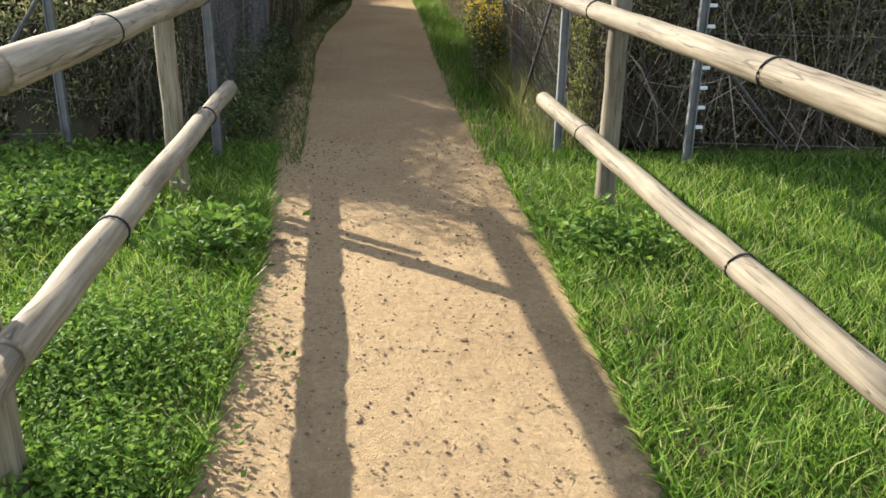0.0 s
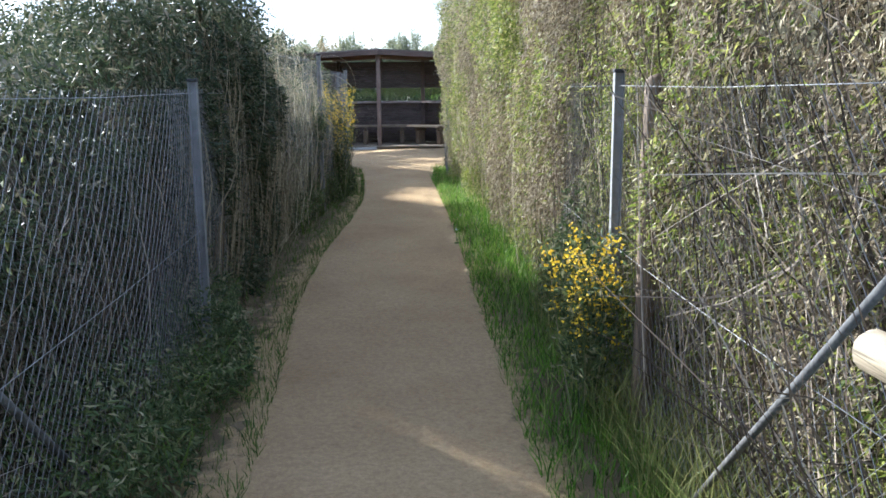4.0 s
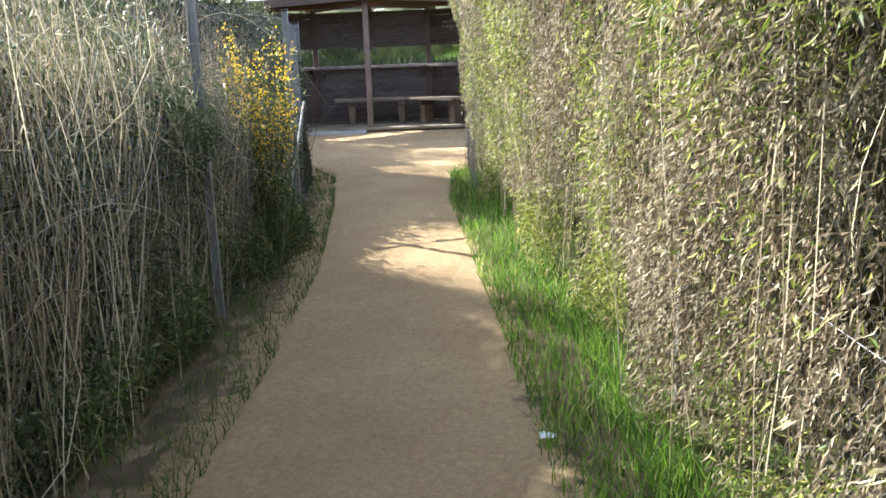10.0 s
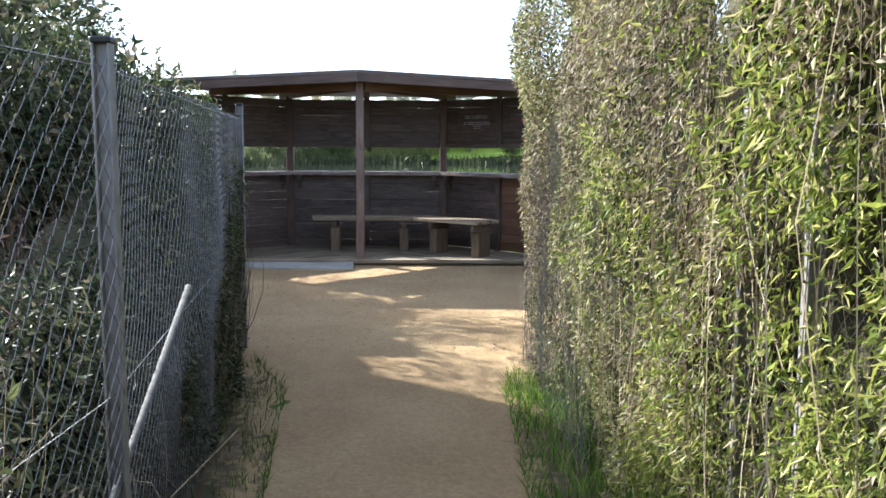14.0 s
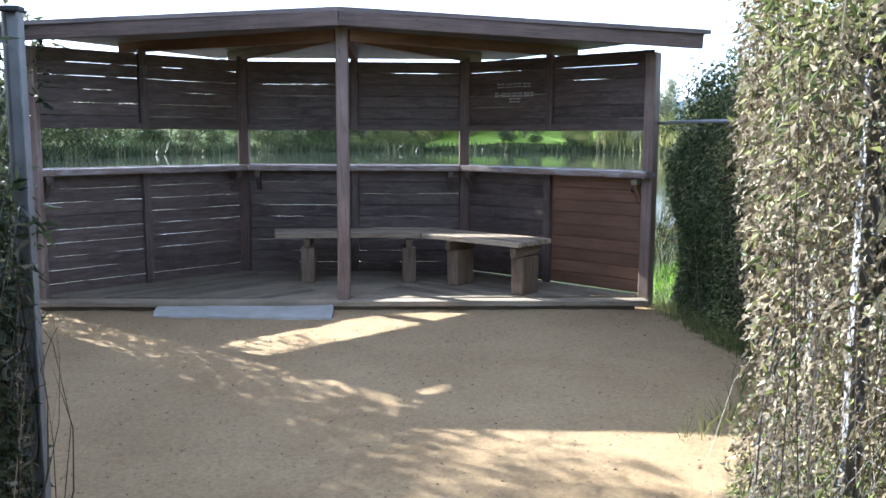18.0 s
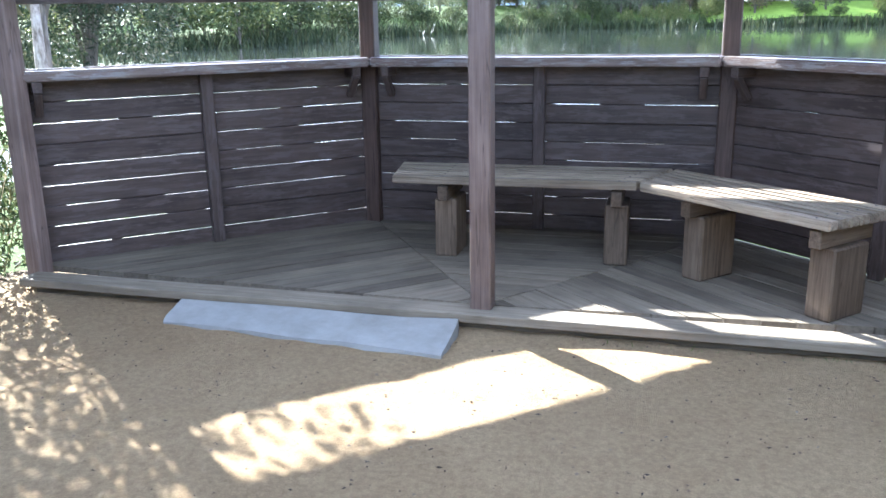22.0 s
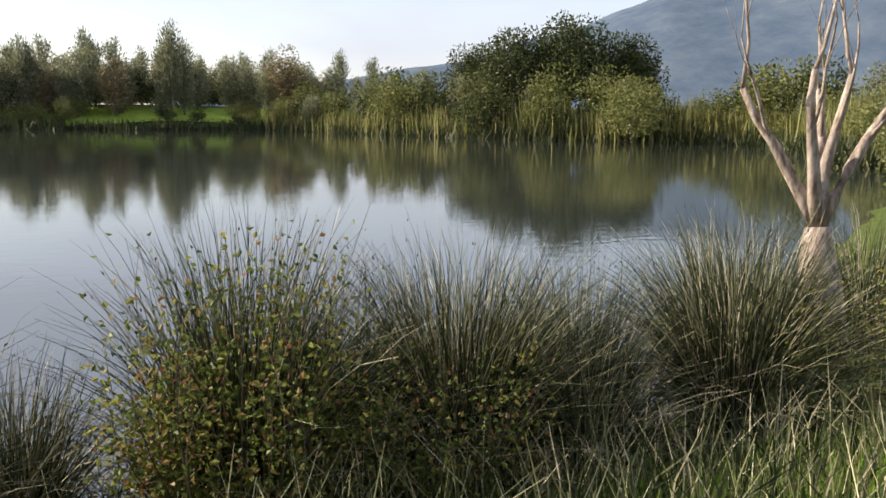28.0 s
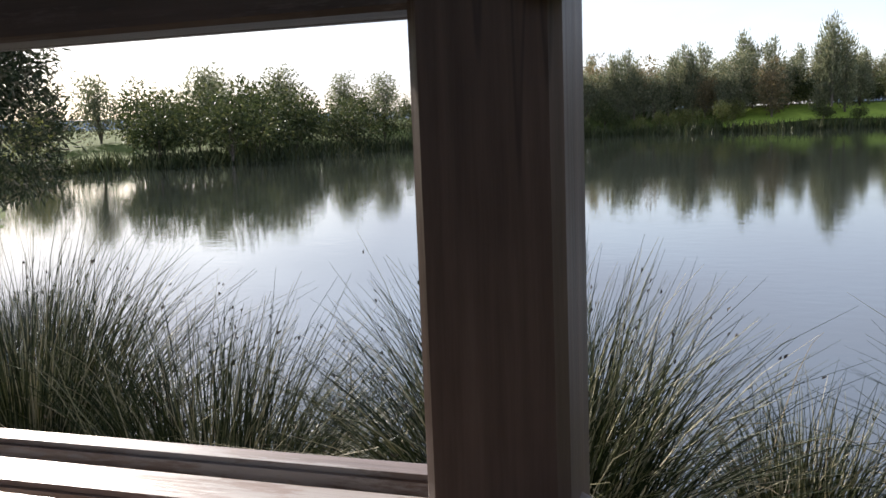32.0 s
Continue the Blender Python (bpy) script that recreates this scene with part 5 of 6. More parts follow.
broad = tree("broadleaf_tree", "rounded autumn-tinted tree on the far shore", (*by_lake(47, 123), 2.0), 9.5, 3.2, 2300, (0.36, 0.24), M_AUTUMN, M_BARK, 0.03, 0.2, 12, 72, False, "trees across the lake")
green = tree("broadleaf_tree", "rounded green tree on the far shore", (*by_lake(20, 128), 2.0), 9.0, 3.0, 2300, (0.36, 0.24), M_POPLAR, M_BARK, 0.03, 0.2, 12, 73, False, "trees across the lake")
oak = tree("oak_tree", "broad dark green oak above the shore reeds", (*by_lake(60, 82), 0.0), 11.5, 5.6, 9500, (0.34, 0.24), M_OAK, M_BARK, 0.06, 0.35, 19, 74, False, "oaks by the lake")
bush = tree("shore_shrub", "yellow-green willow shrub on the shore", (*by_lake(57, 60), -0.4), 5.5, 3.4, 1600, (0.4, 0.18), M_WILLOW, M_BARK, 0.05, 0.1, 10, 75, False, "shrubs on the lake shore")
dark = tree("shore_shrub", "dark green shrub on the shore", (*by_lake(-27, 64), -0.5), 5.5, 3.6, 1700, (0.4, 0.2), M_OAK, M_BARK, 0.05, 0.1, 10, 76, False, "shrubs on the lake shore")
r4 = random.Random(8)


def plant(src, x, y, s, h=None):
    s *= 0.92 if y > 110 else 1.0
    x, y = by_lake(x, y)
    z = float(ground_z(np.array([x]), np.array([y]))[0])
    copy_thing(src, Matrix.Translation((x, y, z - 0.1)) @ pose(0, 0, 0, 0, 0, r4.random() * 360) @ Matrix.Diagonal((s, s, h or s, 1)))


for i in range(30):
    x = -14 + i * 2.1 + r4.uniform(-0.8, 0.8)
    if 27 < x < 41 and i % 3:
        continue
    plant((green, poplar, broad, green)[i % 4], x, 126 + r4.uniform(-3, 10), r4.uniform(0.75, 1.05))
for i in range(60):
    x = -26 + i * 1.62 + r4.uniform(-1, 1)
    plant((green, broad, green, poplar)[i % 4], x, 140 + r4.uniform(-8, 14), r4.uniform(0.7, 1.05))
for i in range(0, 40, 2):
    plant((dark, green, bush)[i % 3], -30 + i * 2.3 + r4.uniform(-0.8, 0.8), 136 + r4.uniform(-2, 3), r4.uniform(0.6, 0.85))
for i in range(26):
    x = -20 + i * 2.6 + r4.uniform(-0.8, 0.8)
    if not 19 < x < 40:
        plant(dark if x < 6 else bush, x, (123 if x > 0 else 118 + x * 0.9) + r4.uniform(-1, 3), r4.uniform(0.4, 0.7))
for x in (29.5, 34, 39.5, 41, 46, 51):
    plant(dark if x < 40 else bush, x, 121.2 + 0.1 * x % 1.3, 0.32 + 0.06 * (x % 3))
for x, y, s in ((31, 127, 0.95), (33.2, 126, 1.0), (40.5, 128, 0.8), (49, 124, 1.05)):
    plant(poplar if s < 1.02 else broad, x, y, s)
for i in range(11):
    plant(green if i % 2 else dark, -16 - i * 3.2 + r4.uniform(-1, 1), 112 - i * 1.5 + r4.uniform(-4, 4), r4.uniform(0.6, 0.85))
for x, y, s in ((64, 78, 1.02), (69, 75, 0.85), (58, 88, 0.8), (73, 77, 0.62)):
    plant(oak, x, y, s)
for i in range(46):
    t = i / 45
    sx = np.interp(t, (0, 0.3, 0.55, 0.7, 0.85, 1), (44, 49, 53, 61, 66, 64))
    sy = np.interp(t, (0, 0.3, 0.55, 0.7, 0.85, 1), (119, 95, 74, 64, 56, 46))
    plant((bush, bush, dark, bush, green)[i % 5], float(sx) + r4.uniform(0.5, 6), float(sy) + r4.uniform(-1, 1), r4.uniform(0.55, 1.3) * (1.0 if i % 5 < 4 else 0.7))
for i in range(9):
    t = i / 8
    plant(bush if i % 3 else green, 64 - 44 * t + r4.uniform(1, 3), 43 - 31 * t - 1.0, r4.uniform(0.5, 0.85) * (1 - 0.3 * t))
for i in range(13):
    plant(dark, -26.5 - 9 * (i / 12) + r4.uniform(-1.5, 1.5) + (4 if i % 3 == 0 else 0), 96 - 36 * (i / 12) + r4.uniform(-1, 3), r4.uniform(0.7, 1.1))
for i in range(6):
    plant(dark if i % 2 else bush, -39 - 2 * i, 56 - 5 * i, r4.uniform(0.6, 0.9))

for i in range(24):
    plant((green, dark, poplar, green)[i % 4], -22 + 2.5 * i + r4.uniform(-0.8, 0.8), 131 + r4.uniform(-2, 3), r4.uniform(0.85, 1.05))
for i in range(14):
    plant(dark if i % 2 else green, -34 - 3.1 * i + r4.uniform(-1, 1), 94 - 4 * i + r4.uniform(-2, 2), r4.uniform(0.8, 1.0))

# undergrowth behind the lawns
for i in range(22):
    plant(dark if i % 3 else bush, 12 + 2.3 * i + r4.uniform(-0.6, 0.6), 149 + r4.uniform(-2, 2), r4.uniform(0.75, 0.95), 0.6)

# reed belt along the far shores
R = []
for (ax, ay), (bx, by) in zip(SHORE, SHORE[1:]):
    if max(ay, by) < 42:
        continue
    n = int(math.hypot(bx - ax, by - ay) * 60)
    t = rng.random(n)
    px, py_ = ax + (bx - ax) * t, ay + (by - ay) * t
    nx_, ny_ = (by - ay), -(bx - ax)
    q = math.hypot(nx_, ny_)
    w = rng.normal(size=n) * 1.3 + 0.4
    R.append(np.stack([px + nx_ / q * w, py_ + ny_ / q * w, np.full(n, WATER)], 1))
R = np.concatenate(R)
T = R + np.stack([rng.normal(size=len(R)) * 0.4, rng.normal(size=len(R)) * 0.4, 0.5 + 1.1 * rng.random(len(R)) ** 1.2], 1)
reeds = part("reed_belt", ribbons("reed_belt", R, T, rng.normal(size=R.shape) * 0.1, 0.12, 2), M_REED)
tagged(reeds, "belt of tall reeds along the far lake shore", "reeds", kind="stuff")

# stand of tall canes along the sunny shore
cane = [(43, 121), (49, 97), (52, 80), (58, 69), (64, 63), (68, 55), (66, 47), (55, 36)]
cane = [by_lake(*p) for p in cane]
cn = 7000
ct = np.random.default_rng(41).random(cn) * (len(cane) - 1)
rc = np.random.default_rng(42)
cx = np.interp(ct, range(len(cane)), [p[0] for p in cane]) + rc.normal(size=cn) * 1.4 + 1.2
cy = np.interp(ct, range(len(cane)), [p[1] for p in cane]) + rc.normal(size=cn) * 1.2
R = np.stack([cx, cy, np.full(cn, WATER)], 1)
ch = (2.2 + 2.4 * rc.random(cn)) * (0.75 + 0.35 * np.sin(ct * 9.0) * np.sin(ct * 4.1))
T = R + np.stack([rc.normal(size=cn) * 0.35, rc.normal(size=cn) * 0.35, ch], 1)
canes = part("cane_belt", ribbons("cane_belt", R, T, rc.normal(size=R.shape) * 0.12, 0.17, 3), M_CANE)
tagged(canes, "stand of tall yellow-green canes on the sunny shore", "canes", kind="stuff")

# sunny lawns behind the far shore
lx, ly = by_lake(*np.meshgrid(np.linspace(17, 55, 60), np.linspace(121.5, 133, 14)))
lz = ground_z(lx, ly) + 0.12 + 0.05 * rng.random(lx.shape)
I = np.arange(lx.size).reshape(lx.shape)
lawn = part("lawn", mesh_np("lawn", np.stack([lx, ly, lz], -1), np.stack([I[:-1, :-1], I[:-1, 1:], I[1:, 1:], I[1:, :-1]], -1).reshape(-1, 4)), M_LAWN)
tagged(lawn, "bright sunlit lawn beyond the far shore", "lawn", kind="structure")

# distant wooded hills
def hills(name, label, dist, pts, base):
    V, F = [], []
    xs = np.linspace(0, 1, 90)
    prof = np.interp(xs, [p[0] for p in pts], [p[2] for p in pts])
    az = np.interp(xs, [p[0] for p in pts], [p[1] for p in pts])
    for i in range(90):
        a = radians(az[i]) - LAKE_TURN
        for k in range(6):
            t = k / 5
            hh = prof[i] * math.sin(t * math.pi / 2) * (1 + 0.02 * math.sin(i * 0.45) + 0.008 * math.sin(i * 1.3 + k))
            dd = dist * (0.75 + 0.4 * t)
            V.append((dd * math.sin(a), dd * math.cos(a), base + hh))
    for i in range(89):
        for k in range(5):
            F.append((i * 6 + k, (i + 1) * 6 + k, (i + 1) * 6 + k + 1, i * 6 + k + 1))
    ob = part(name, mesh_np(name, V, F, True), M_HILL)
    tagged(ob, label, "hills", kind="structure")


# air haze painted as a blue base colour with a faint glow
M_HILL, nt, b = mat("haze_painted_hillside", 1.0, spec=0.0)
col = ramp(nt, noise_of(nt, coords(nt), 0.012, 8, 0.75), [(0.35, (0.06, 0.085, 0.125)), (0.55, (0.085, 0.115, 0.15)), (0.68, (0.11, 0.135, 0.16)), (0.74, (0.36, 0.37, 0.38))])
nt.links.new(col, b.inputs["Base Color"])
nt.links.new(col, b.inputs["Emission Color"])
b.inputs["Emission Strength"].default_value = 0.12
hills("backdrop", "wooded hills beyond the lake, painted blue for haze", 1700, [(0, 10, 0), (0.1, 17, 45), (0.3, 25, 85), (0.45, 33, 130), (0.55, 37, 175), (0.7, 45, 260), (0.85, 60, 300), (1, 85, 240)], -2)
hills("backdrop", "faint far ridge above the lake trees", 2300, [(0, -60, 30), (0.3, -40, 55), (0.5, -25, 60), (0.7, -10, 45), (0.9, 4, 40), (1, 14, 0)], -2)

# ---------------- rushes and brambles behind the hide ----------------
def rush_clump(x, y, n, h, r, seed):
    x, y = by_lake(x, y)
    r2 = np.random.default_rng(seed)
    z = float(ground_z(np.array([x]), np.array([y]))[0])
    ob = thing("rush_clump", (x, y, z), "clump of stiff grey-green rushes on the lake bank", "rushes", "rush clumps behind the hide")
    n = int(n * 0.85)
    h = h * 1.02
    a = r2.random(n) * 6.28
    q = np.sqrt(r2.random(n))
    ro = np.stack([x + 0.25 * r * q * np.cos(a), y + 0.25 * r * q * np.sin(a), np.full(n, z)], 1)
    hh = h * (0.45 + 0.6 * r2.random(n) ** 0.8)
    out = r * (0.25 + 0.95 * q * r2.random(n))
    tp = np.stack([x + out * np.cos(a), y + out * np.sin(a), z + hh * (1 - 0.35 * (out / r) ** 2)], 1) + r2.normal(size=(n, 3)) * np.array([0.13, 0.13, 0.07])
    bd = np.stack([-np.cos(a) * out * 0.12, -np.sin(a) * out * 0.12, 0.1 * hh], 1) + r2.normal(size=(n, 3)) * 0.04
    part("undergrowth", ribbons("undergrowth", ro, tp, bd, 0.0085, 5, 3, r2), M_RUSH, ob)["kind"] = "stuff"
    q = n // 4
    a2 = r2.random(q) * 6.28
    e0 = np.stack([x + 0.35 * r * r2.normal(size=q), y + 0.35 * r * r2.normal(size=q), z + 0.35 * h * r2.random(q)], 1)
    e1 = e0 + np.stack([np.cos(a2), np.sin(a2), -0.05 + 0.4 * r2.normal(size=q)], 1) * (0.25 + 0.5 * r2.random(q))[:, None] * r * 0.8
    part("broken_growth", ribbons("broken_growth", e0, e1, r2.normal(size=(q, 3)) * 0.05 + np.array([0, 0, 0.1]), 0.007, 4, 3, r2), M_STALK, ob, "pale bent dry stalks")["kind"] = "stuff"
    k = r2.choice(n, n // 7, replace=False)
    d = tp[k] - ro[k]
    d /= np.linalg.norm(d, axis=1, keepdims=True)
    pos2 = tp[k] - d * 0.1
    part("seed_growth", leaf_cloud("seed_growth", pos2, d + unit(len(k), r2) * 0.4, 0.024, 0.012, rnd=r2), M_TWIG, ob, "small brown seed heads")["kind"] = "stuff"


for i, (x, y, n, h, r) in enumerate([(0.95, 4.3, 2200, 1.5, 1.35), (-1.5, 4.5, 2000, 1.6, 1.4), (-3.2, 4.9, 1400, 1.55, 1.3), (3.1, 4.4, 1300, 1.6, 1.0), (4.4, 4.5, 1700, 1.45, 1.3),
                                     (6.3, 4.1, 1700, 1.4, 1.25), (2.05, 4.9, 800, 1.0, 0.75), (7.4, 5.1, 1000, 1.5, 1.1), (-4.8, 5.4, 900, 1.4, 1.2), (-0.2, 5.4, 600, 1.0, 0.8), (9.0, 5.0, 800, 1.3, 1.2),
                                     (3.75, 4.7, 800, 1.35, 0.9), (5.35, 4.6, 1000, 1.3, 1.0), (5.0, 4.0, 500, 0.9, 0.8), (-0.4, 4.1, 1100, 1.3, 1.1)]):
    rush_clump(x, y, n, h, r, 100 + i)


def bramble(x, y, h, r, n, seed, label):
    r2 = np.random.default_rng(seed)
    z = float(ground_z(np.array([x]), np.array([y]))[0])
    ob = thing("bramble_bush", (x, y, z), label, "bush", "bramble bushes on the bank")
    m = 70
    a = r2.random(m) * 6.28
    ro = np.stack([x + 0.3 * r * np.cos(a), y + 0.3 * r * np.sin(a), np.full(m, z)], 1)
    tp = np.stack([x + r * r2.random(m) * np.cos(a), y + r * r2.random(m) * np.sin(a), z + h * (0.4 + 0.6 * r2.random(m))], 1)
    bd = np.stack([np.cos(a) * 0.15, np.sin(a) * 0.15, np.full(m, 0.12)], 1)
    part("cane_growth", ribbons("cane_growth", ro, tp, bd, 0.009, 5, 3, r2), M_TWIG, ob)["kind"] = "stuff"
    i = r2.choice(m, n)
    t = (0.15 + 0.85 * r2.random(n) ** 1.6)[:, None]
    P = ro[i] + (tp - ro)[i] * t + bd[i] * 4 * t * (1 - t) + r2.normal(size=(n, 3)) * 0.07
    part("foliage", leaf_cloud("foliage", P, unit(n, r2), 0.034, 0.023, rnd=r2), M_BRAMBLE, ob)["kind"] = "stuff"


bramble(*by_lake(2.9, 3.95), 1.42, 0.52, 5600, 201, "bramble bush with yellowing and red leaves among rushes")
bramble(*by_lake(3.9, 4.0), 0.85, 0.7, 3600, 202, "low bramble with reddish leaves among rushes")
bramble(*by_lake(6.9, 3.6), 0.9, 0.8, 3000, 203, "reddish dry bramble beside the rushes")
bramble(3.25, -0.02, 1.6, 0.28, 2200, 204, "green climbing shoots on the netting beside the hide")

# ---------------- grasses and weeds ----------------
def grass_patch(name, label, pts, h, width, n_seed, material, lean=0.35):
    r2 = np.random.default_rng(n_seed)
    n = len(pts)
    hh = h * (0.35 + 0.9 * r2.random(n) ** 1.4)
    R = np.concatenate([pts, np.zeros((n, 1))], 1)
    R[:, 2] = ground_z(R[:, 0], R[:, 1]) - 0.01
    off = np.clip(r2.normal(size=(n, 2)), -1.6, 1.6) * lean * hh[:, None]
    T = R + np.concatenate([off, hh[:, None]], 1)
    B = np.concatenate([-off * 0.25, np.zeros((n, 1))], 1)
    ob = part(name, ribbons(name, R, T, B, width * (0.6 + 0.8 * r2.random(n)), 2, 2, r2), material)
    tagged(ob, label, "grass", kind="stuff")


def in_strip(n, y0, y1, f0, f1, seed, clump=0.6, fade=None):
    r2 = np.random.default_rng(seed)
    y = y0 + (y1 - y0) * r2.random(n)
    a, b = f0(y), f1(y)
    q = r2.random(n)
    if fade == "right":
        q = q ** 1.7
    elif fade == "left":
        q = 1 - q ** 1.7
    x = a + (b - a) * q
    keep = r2.random(n) < 1 - clump + clump * (0.5 + 0.5 * np.sin(x * 9 + 2 * np.sin(y * 3)) * np.sin(y * 7.3 + x * 2))
    return np.stack([x, y], 1)[keep]


def left_edge(y):
    return np.interp(y, EDGES[:, 0], EDGES[:, 1])


def right_edge(y):
    return np.interp(y, EDGES[:, 0], EDGES[:, 2])


grass_patch("grass", "short bright green grass along the path verge", in_strip(24000, -21.2, -5.6, lambda y: right_edge(y) - 0.05, lambda y: right_edge(y) + 0.5, 301), 0.12, 0.006, 401, M_GRASS)
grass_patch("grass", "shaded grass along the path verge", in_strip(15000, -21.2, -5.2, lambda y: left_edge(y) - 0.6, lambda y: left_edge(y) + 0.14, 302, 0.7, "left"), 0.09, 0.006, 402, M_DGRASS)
grass_patch("grass", "lush sunlit grass beside the rail fence", in_strip(90000, -27, -20.9, lambda y: right_edge(y) + 0.04, lambda y: right_edge(y) + 6.5, 303, 0.35, "right"), 0.075, 0.008, 403, M_GRASS, 0.6)
grass_patch("grass", "lush sunlit grass and clover beside the rail fence", in_strip(75000, -27, -20.7, lambda y: left_edge(y) - 4.6, lambda y: left_edge(y) - 0.02, 304, 0.35, "left"), 0.075, 0.008, 404, M_GRASS, 0.6)
grass_patch("grass", "tall grasses leaning out of the hedge", in_strip(3000, -20.9, -16.6, lambda y: right_edge(y) + 0.28, lambda y: right_edge(y) + 0.65, 305), 0.4, 0.005, 405, M_WILLOW)
grass_patch("grass", "tall arching grasses at the fence foot", in_strip(260, -14.6, -10.5, lambda y: left_edge(y) - 0.75, lambda y: left_edge(y) - 0.25, 306), 1.1, 0.006, 406, M_STRAW, 0.4)
grass_patch("grass", "grass blades at the hedge foot beside the hide", np.concatenate([in_strip(2600, -3.2, 0.1, lambda y: right_edge(y) - 0.05, lambda y: right_edge(y) + 0.3, 307), in_strip(700, -3.4, -2.2, lambda y: right_edge(y) - 0.35, lambda y: right_edge(y) + 0.2, 308)]), 0.17, 0.006, 407, M_WILLOW)
grass_patch("grass", "fresh lawn grass on the bank behind the hide", in_strip(16000, 0.6, 4.0, lambda y: 2.9 + 0 * y, lambda y: 9.0 + 0 * y, 309, 0.3), 0.13, 0.008, 408, M_GRASS)
grass_patch("grass", "grass tufts along the deck edge", in_strip(300, -0.2, -0.16, lambda y: 0.2 + 0 * y, lambda y: 1.7 + 0 * y, 310, 0.95), 0.05, 0.004, 409, M_GRASS)
grass_patch("grass", "rough bank grass below the hide", in_strip(15000, 1.9, 5.6, lambda y: -5.5 + 0 * y, lambda y: 6.5 + 0 * y, 311, 0.3), 0.42, 0.009, 410, M_RUSH)

grass_patch("grass", "tufted yellow-green grass at the sunny path edge", np.concatenate([in_strip(26000, -26, -21.4, lambda y: left_edge(y) - 1.5, lambda y: left_edge(y), 312, 0.85), in_strip(22000, -26, -21.2, lambda y: right_edge(y) + 0.02, lambda y: right_edge(y) + 1.6, 313, 0.85)]), 0.1, 0.005, 411, M_TUFT, 0.5)

r5 = np.random.default_rng(55)
for k, (x, y, r, n, sz) in enumerate([(0.15, -23.7, 0.45, 5200, 0.019), (0.34, -24.4, 0.3, 3600, 0.018), (-0.5, -22.1, 0.5, 2600, 0.032), (-0.9, -21.6, 0.6, 2600, 0.032), (0.35, -22.6, 0.25, 500, 0.04), (2.15, -22.6, 0.3, 500, 0.035), (-1.2, -22.8, 0.6, 3600, 0.022)]):
    P = np.stack([x + r * r5.normal(size=n) * 0.5, y + r * r5.normal(size=n) * 0.5, 0.02 + 0.14 * r5.random(n) * (1 + (sz > 0.1))], 1)
    A = unit(n, r5)
    A[:, 2] = np.abs(A[:, 2]) * 0.5
    w = thing("weed_clump", (x, y, 0), "clump of broad-leaved green weeds in the grass", "weeds", "weed clumps beside the path")
    part("foliage", leaf_cloud("foliage", P, A, sz * (1.0 + 0.9 * r5.random(n)), sz * (0.6 + 0.4 * r5.random(n)), fold=0.12, rnd=r5), M_WEED, w)["kind"] = "stuff"
    st = np.stack([x + r * r5.normal(size=40) * 0.4, y + r * r5.normal(size=40) * 0.4, np.zeros(40)], 1)
    part("undergrowth", ribbons("undergrowth", st, st + np.array([0, 0, 0.12]) + r5.normal(size=(40, 3)) * 0.02, np.zeros((40, 3)), 0.004, 2, 2, r5), M_WEED, w)["kind"] = "stuff"

# ---------------- pebbles and litter on the sand ----------------
def pebbles(n, seed):
    r2 = np.random.default_rng(seed)
    y = np.concatenate([-25 + 4.5 * r2.random(n * 2 // 3), -5 + 5 * r2.random(n - n * 2 // 3)])
    a, b = left_edge(y), right_edge(y)
    x = a + (b - a) * r2.random(n)
    s = 0.0018 + 0.0075 * r2.random(n) ** 4
    base = np.array([(1, 0, 0), (-1, 0, 0), (0, 1, 0), (0, -1, 0), (0, 0, 0.7), (0, 0, -0.7)], float)
    V = base[None] * s[:, None, None] * (0.6 + 0.8 * r2.random((n, 6, 1))) + np.stack([x, y, np.full(n, 0.02)], 1)[:, None]
    f = np.array([(0, 2, 4), (2, 1, 4), (1, 3, 4), (3, 0, 4), (2, 0, 5), (1, 2, 5), (3, 1, 5), (0, 3, 5)])
    F = (f[None] + 6 * np.arange(n)[:, None, None]).reshape(-1, 3)
    ob = part("pebbles", mesh_np("pebbles", V.reshape(-1, 3), F), M_STONE)
    tagged(ob, "scattered grit and small stones on the sand", "pebbles", kind="stuff")


pebbles(10000, 66)
n = 900
y = -5.0 + 4.8 * r5.random(n)
x = left_edge(y) + (right_edge(y) - left_edge(y)) * r5.random(n)
A = unit(n, r5)
A[:, 2] *= 0.15
lit = part("leaf_litter", leaf_cloud("leaf_litter", np.stack([x, y, np.full(n, 0.028)], 1), A, 0.01 + 0.018 * r5.random(n) ** 2, 0.007, rnd=r5), M_TWIG)
tagged(lit, "dry fallen leaves scattered on the sand", "leaf litter", kind="stuff")

# ---------------- small details of the hide ----------------
for x, y in ((1.153, 1.465), (1.061, 1.539), (1.0, 1.5), (1.2, 1.38)):
    sc = tube_mesh("screw", [(0, 0, -0.004), (0, 0, 0.0015)], [0.006, 0.006], 10)
    part("screw", sc, M_DARK, hide, "dark screw head", Matrix.Translation((x, y, SILL)))
d = (W3 - W2).normalized()
out = Vector((-d.y, d.x, 0))
up3 = Vector((0, 0, 1))
wall_pose = Matrix((d, out, up3)).transposed().to_4x4()
c = W3 - d * 0.1 - out * 0.009
bracket = part("bracket", box_bm(-0.031, 0.031, -0.125, 0.0, -0.03, 0.03, 0.006), M_RAIL, hide, "pale chipped bracket end", Matrix.Translation(c + up3 * (SILL - 0.093)) @ wall_pose)
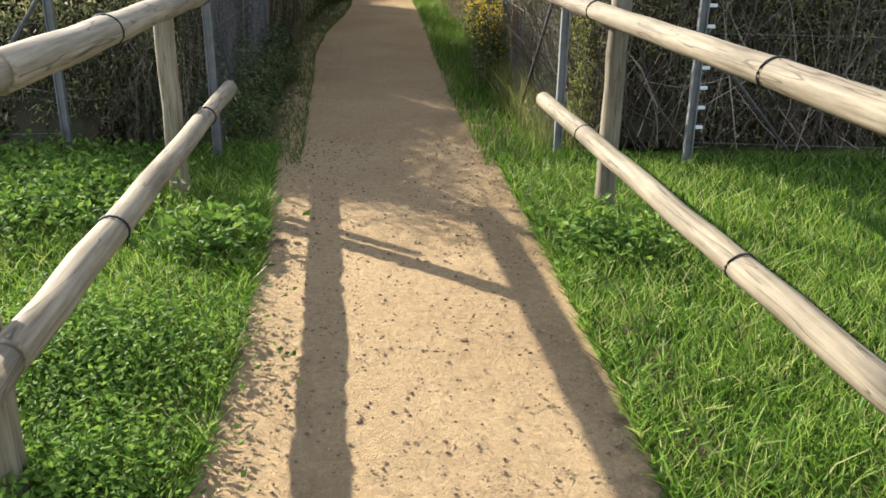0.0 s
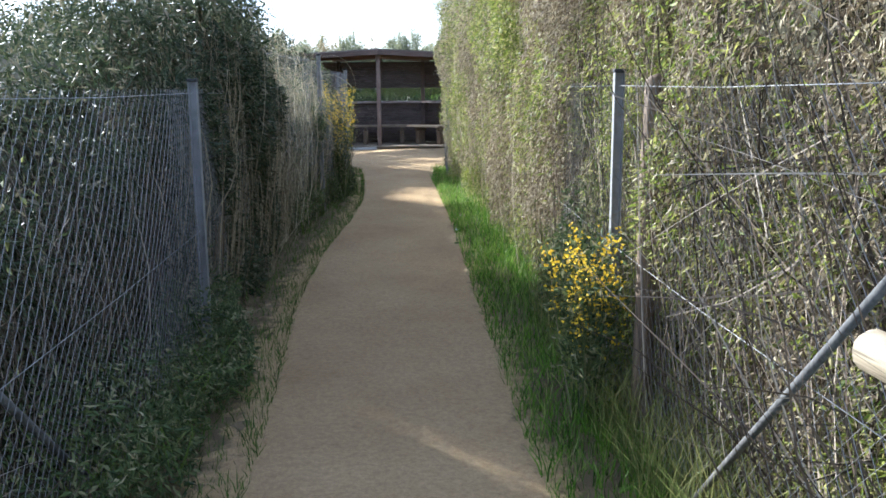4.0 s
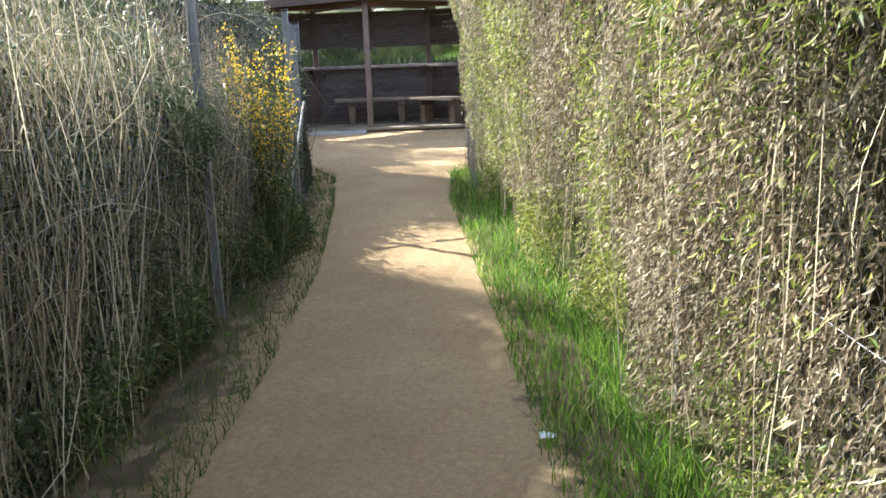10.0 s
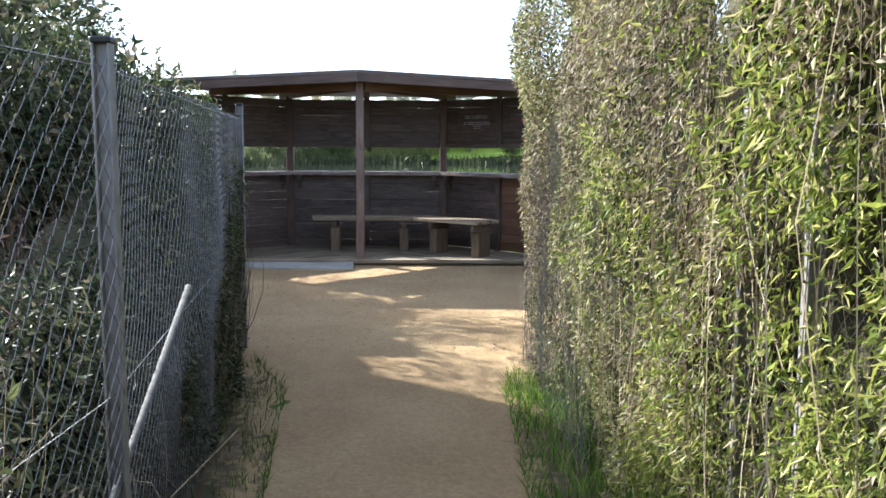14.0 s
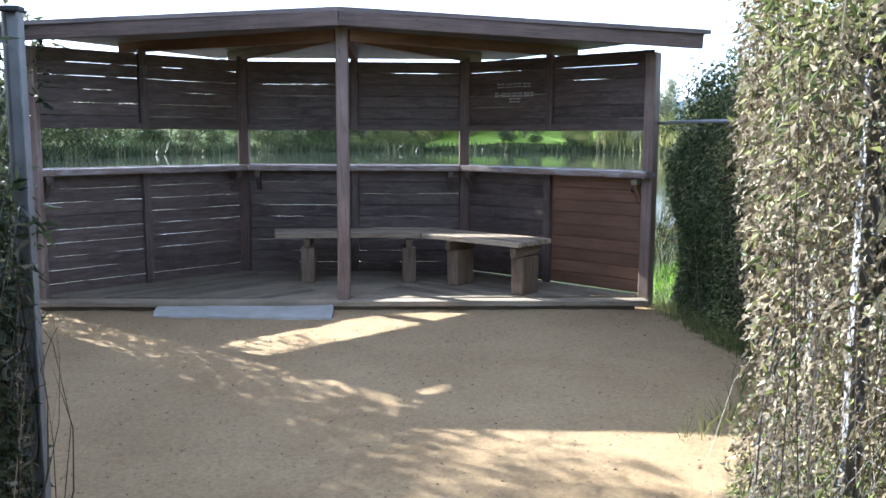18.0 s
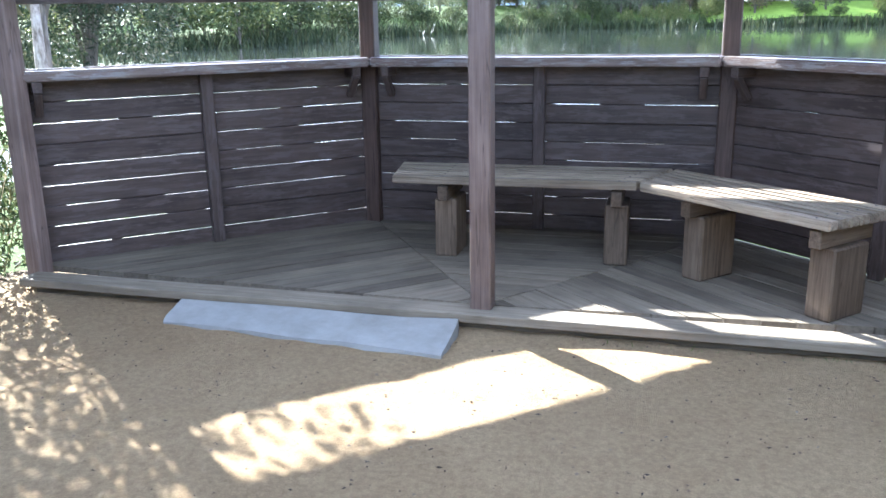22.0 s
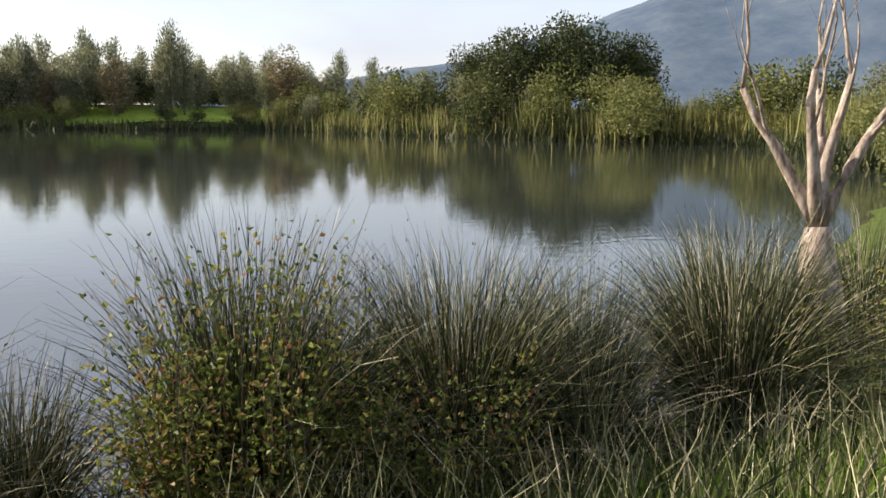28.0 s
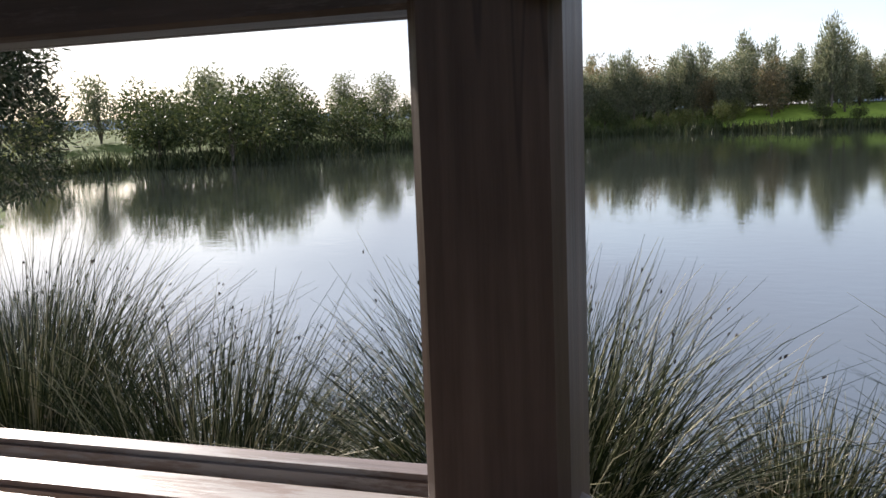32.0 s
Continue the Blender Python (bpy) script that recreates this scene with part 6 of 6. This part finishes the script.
beam("brace", c - out * 0.1 + up3 * (SILL - 0.12), c + d * 0.012 - out * 0.008 + up3 * (SILL - 0.265), 0.046, 0.045, M_BROWN, bracket, up=d)
rh = random.Random(12)
for k, (dx, dz, w, h) in enumerate(((0.0, 0.012, 0.034, 0.014), (-0.012, -0.012, 0.026, 0.009), (0.014, -0.004, 0.018, 0.008), (0.0, -0.024, 0.03, 0.006))):
    hole = bmesh.new()
    hole.faces.new([hole.verts.new((w * (0.75 + 0.4 * rh.random()) * math.cos(j * 0.524), 0.0, h * (0.7 + 0.5 * rh.random()) * math.sin(j * 0.524))) for j in range(12)])
    bmesh.ops.extrude_face_region(hole, geom=hole.faces[:])
    for v in list(hole.verts)[12:]:
        v.co.y += 0.004
    part("broken_patch", hole, M_DARK, hide, "rotten hole in the boarding", Matrix.Translation(W3 - d * (0.165 - dx) - out * (0.0125 + 0.0004 * k) + up3 * (SILL - 0.17 + dz)) @ wall_pose)
# faded scrawl on the upper boards
for k, (s, z, n2) in enumerate([(0.42, 2.02, 0.1), (0.54, 2.02, 0.07), (0.63, 2.025, 0.1), (0.75, 2.02, 0.09), (0.4, 1.935, 0.05), (0.48, 1.93, 0.12), (0.62, 1.93, 0.12), (0.76, 1.93, 0.12), (0.58, 1.875, 0.14)]):
    for j in range(4):
        zz = z + 0.014 * (j - 1.5)
        p0 = W2 + d * s - out * 0.0125 + Vector((0, 0, zz))
        q0 = W2 + d * (s + n2) - out * 0.0125 + Vector((0, 0, zz + 0.012 * (-1) ** j))
        beam("scrawl", p0, q0, 0.002, 0.004, M_SCRAWL, hide, "faded pale scrawl", bevel=0)

# pale scrap on the sand
scrap = thing("paper_scrap", (1.5, -13.36, 0.02), "small crumpled white paper scrap lying on the sand", "litter")
rs = random.Random(3)
bm = bmesh.new()
grid = [[bm.verts.new((0.02 * i, 0.016 * j, 0.012 * rs.random())) for j in range(4)] for i in range(4)]
for i in range(3):
    for j in range(3):
        bm.faces.new((grid[i][j], grid[i + 1][j], grid[i + 1][j + 1], grid[i][j + 1]))
part("sheet", bm, M_WHITE, scrap, m=Matrix.Translation((1.5, -13.36, 0.028)))
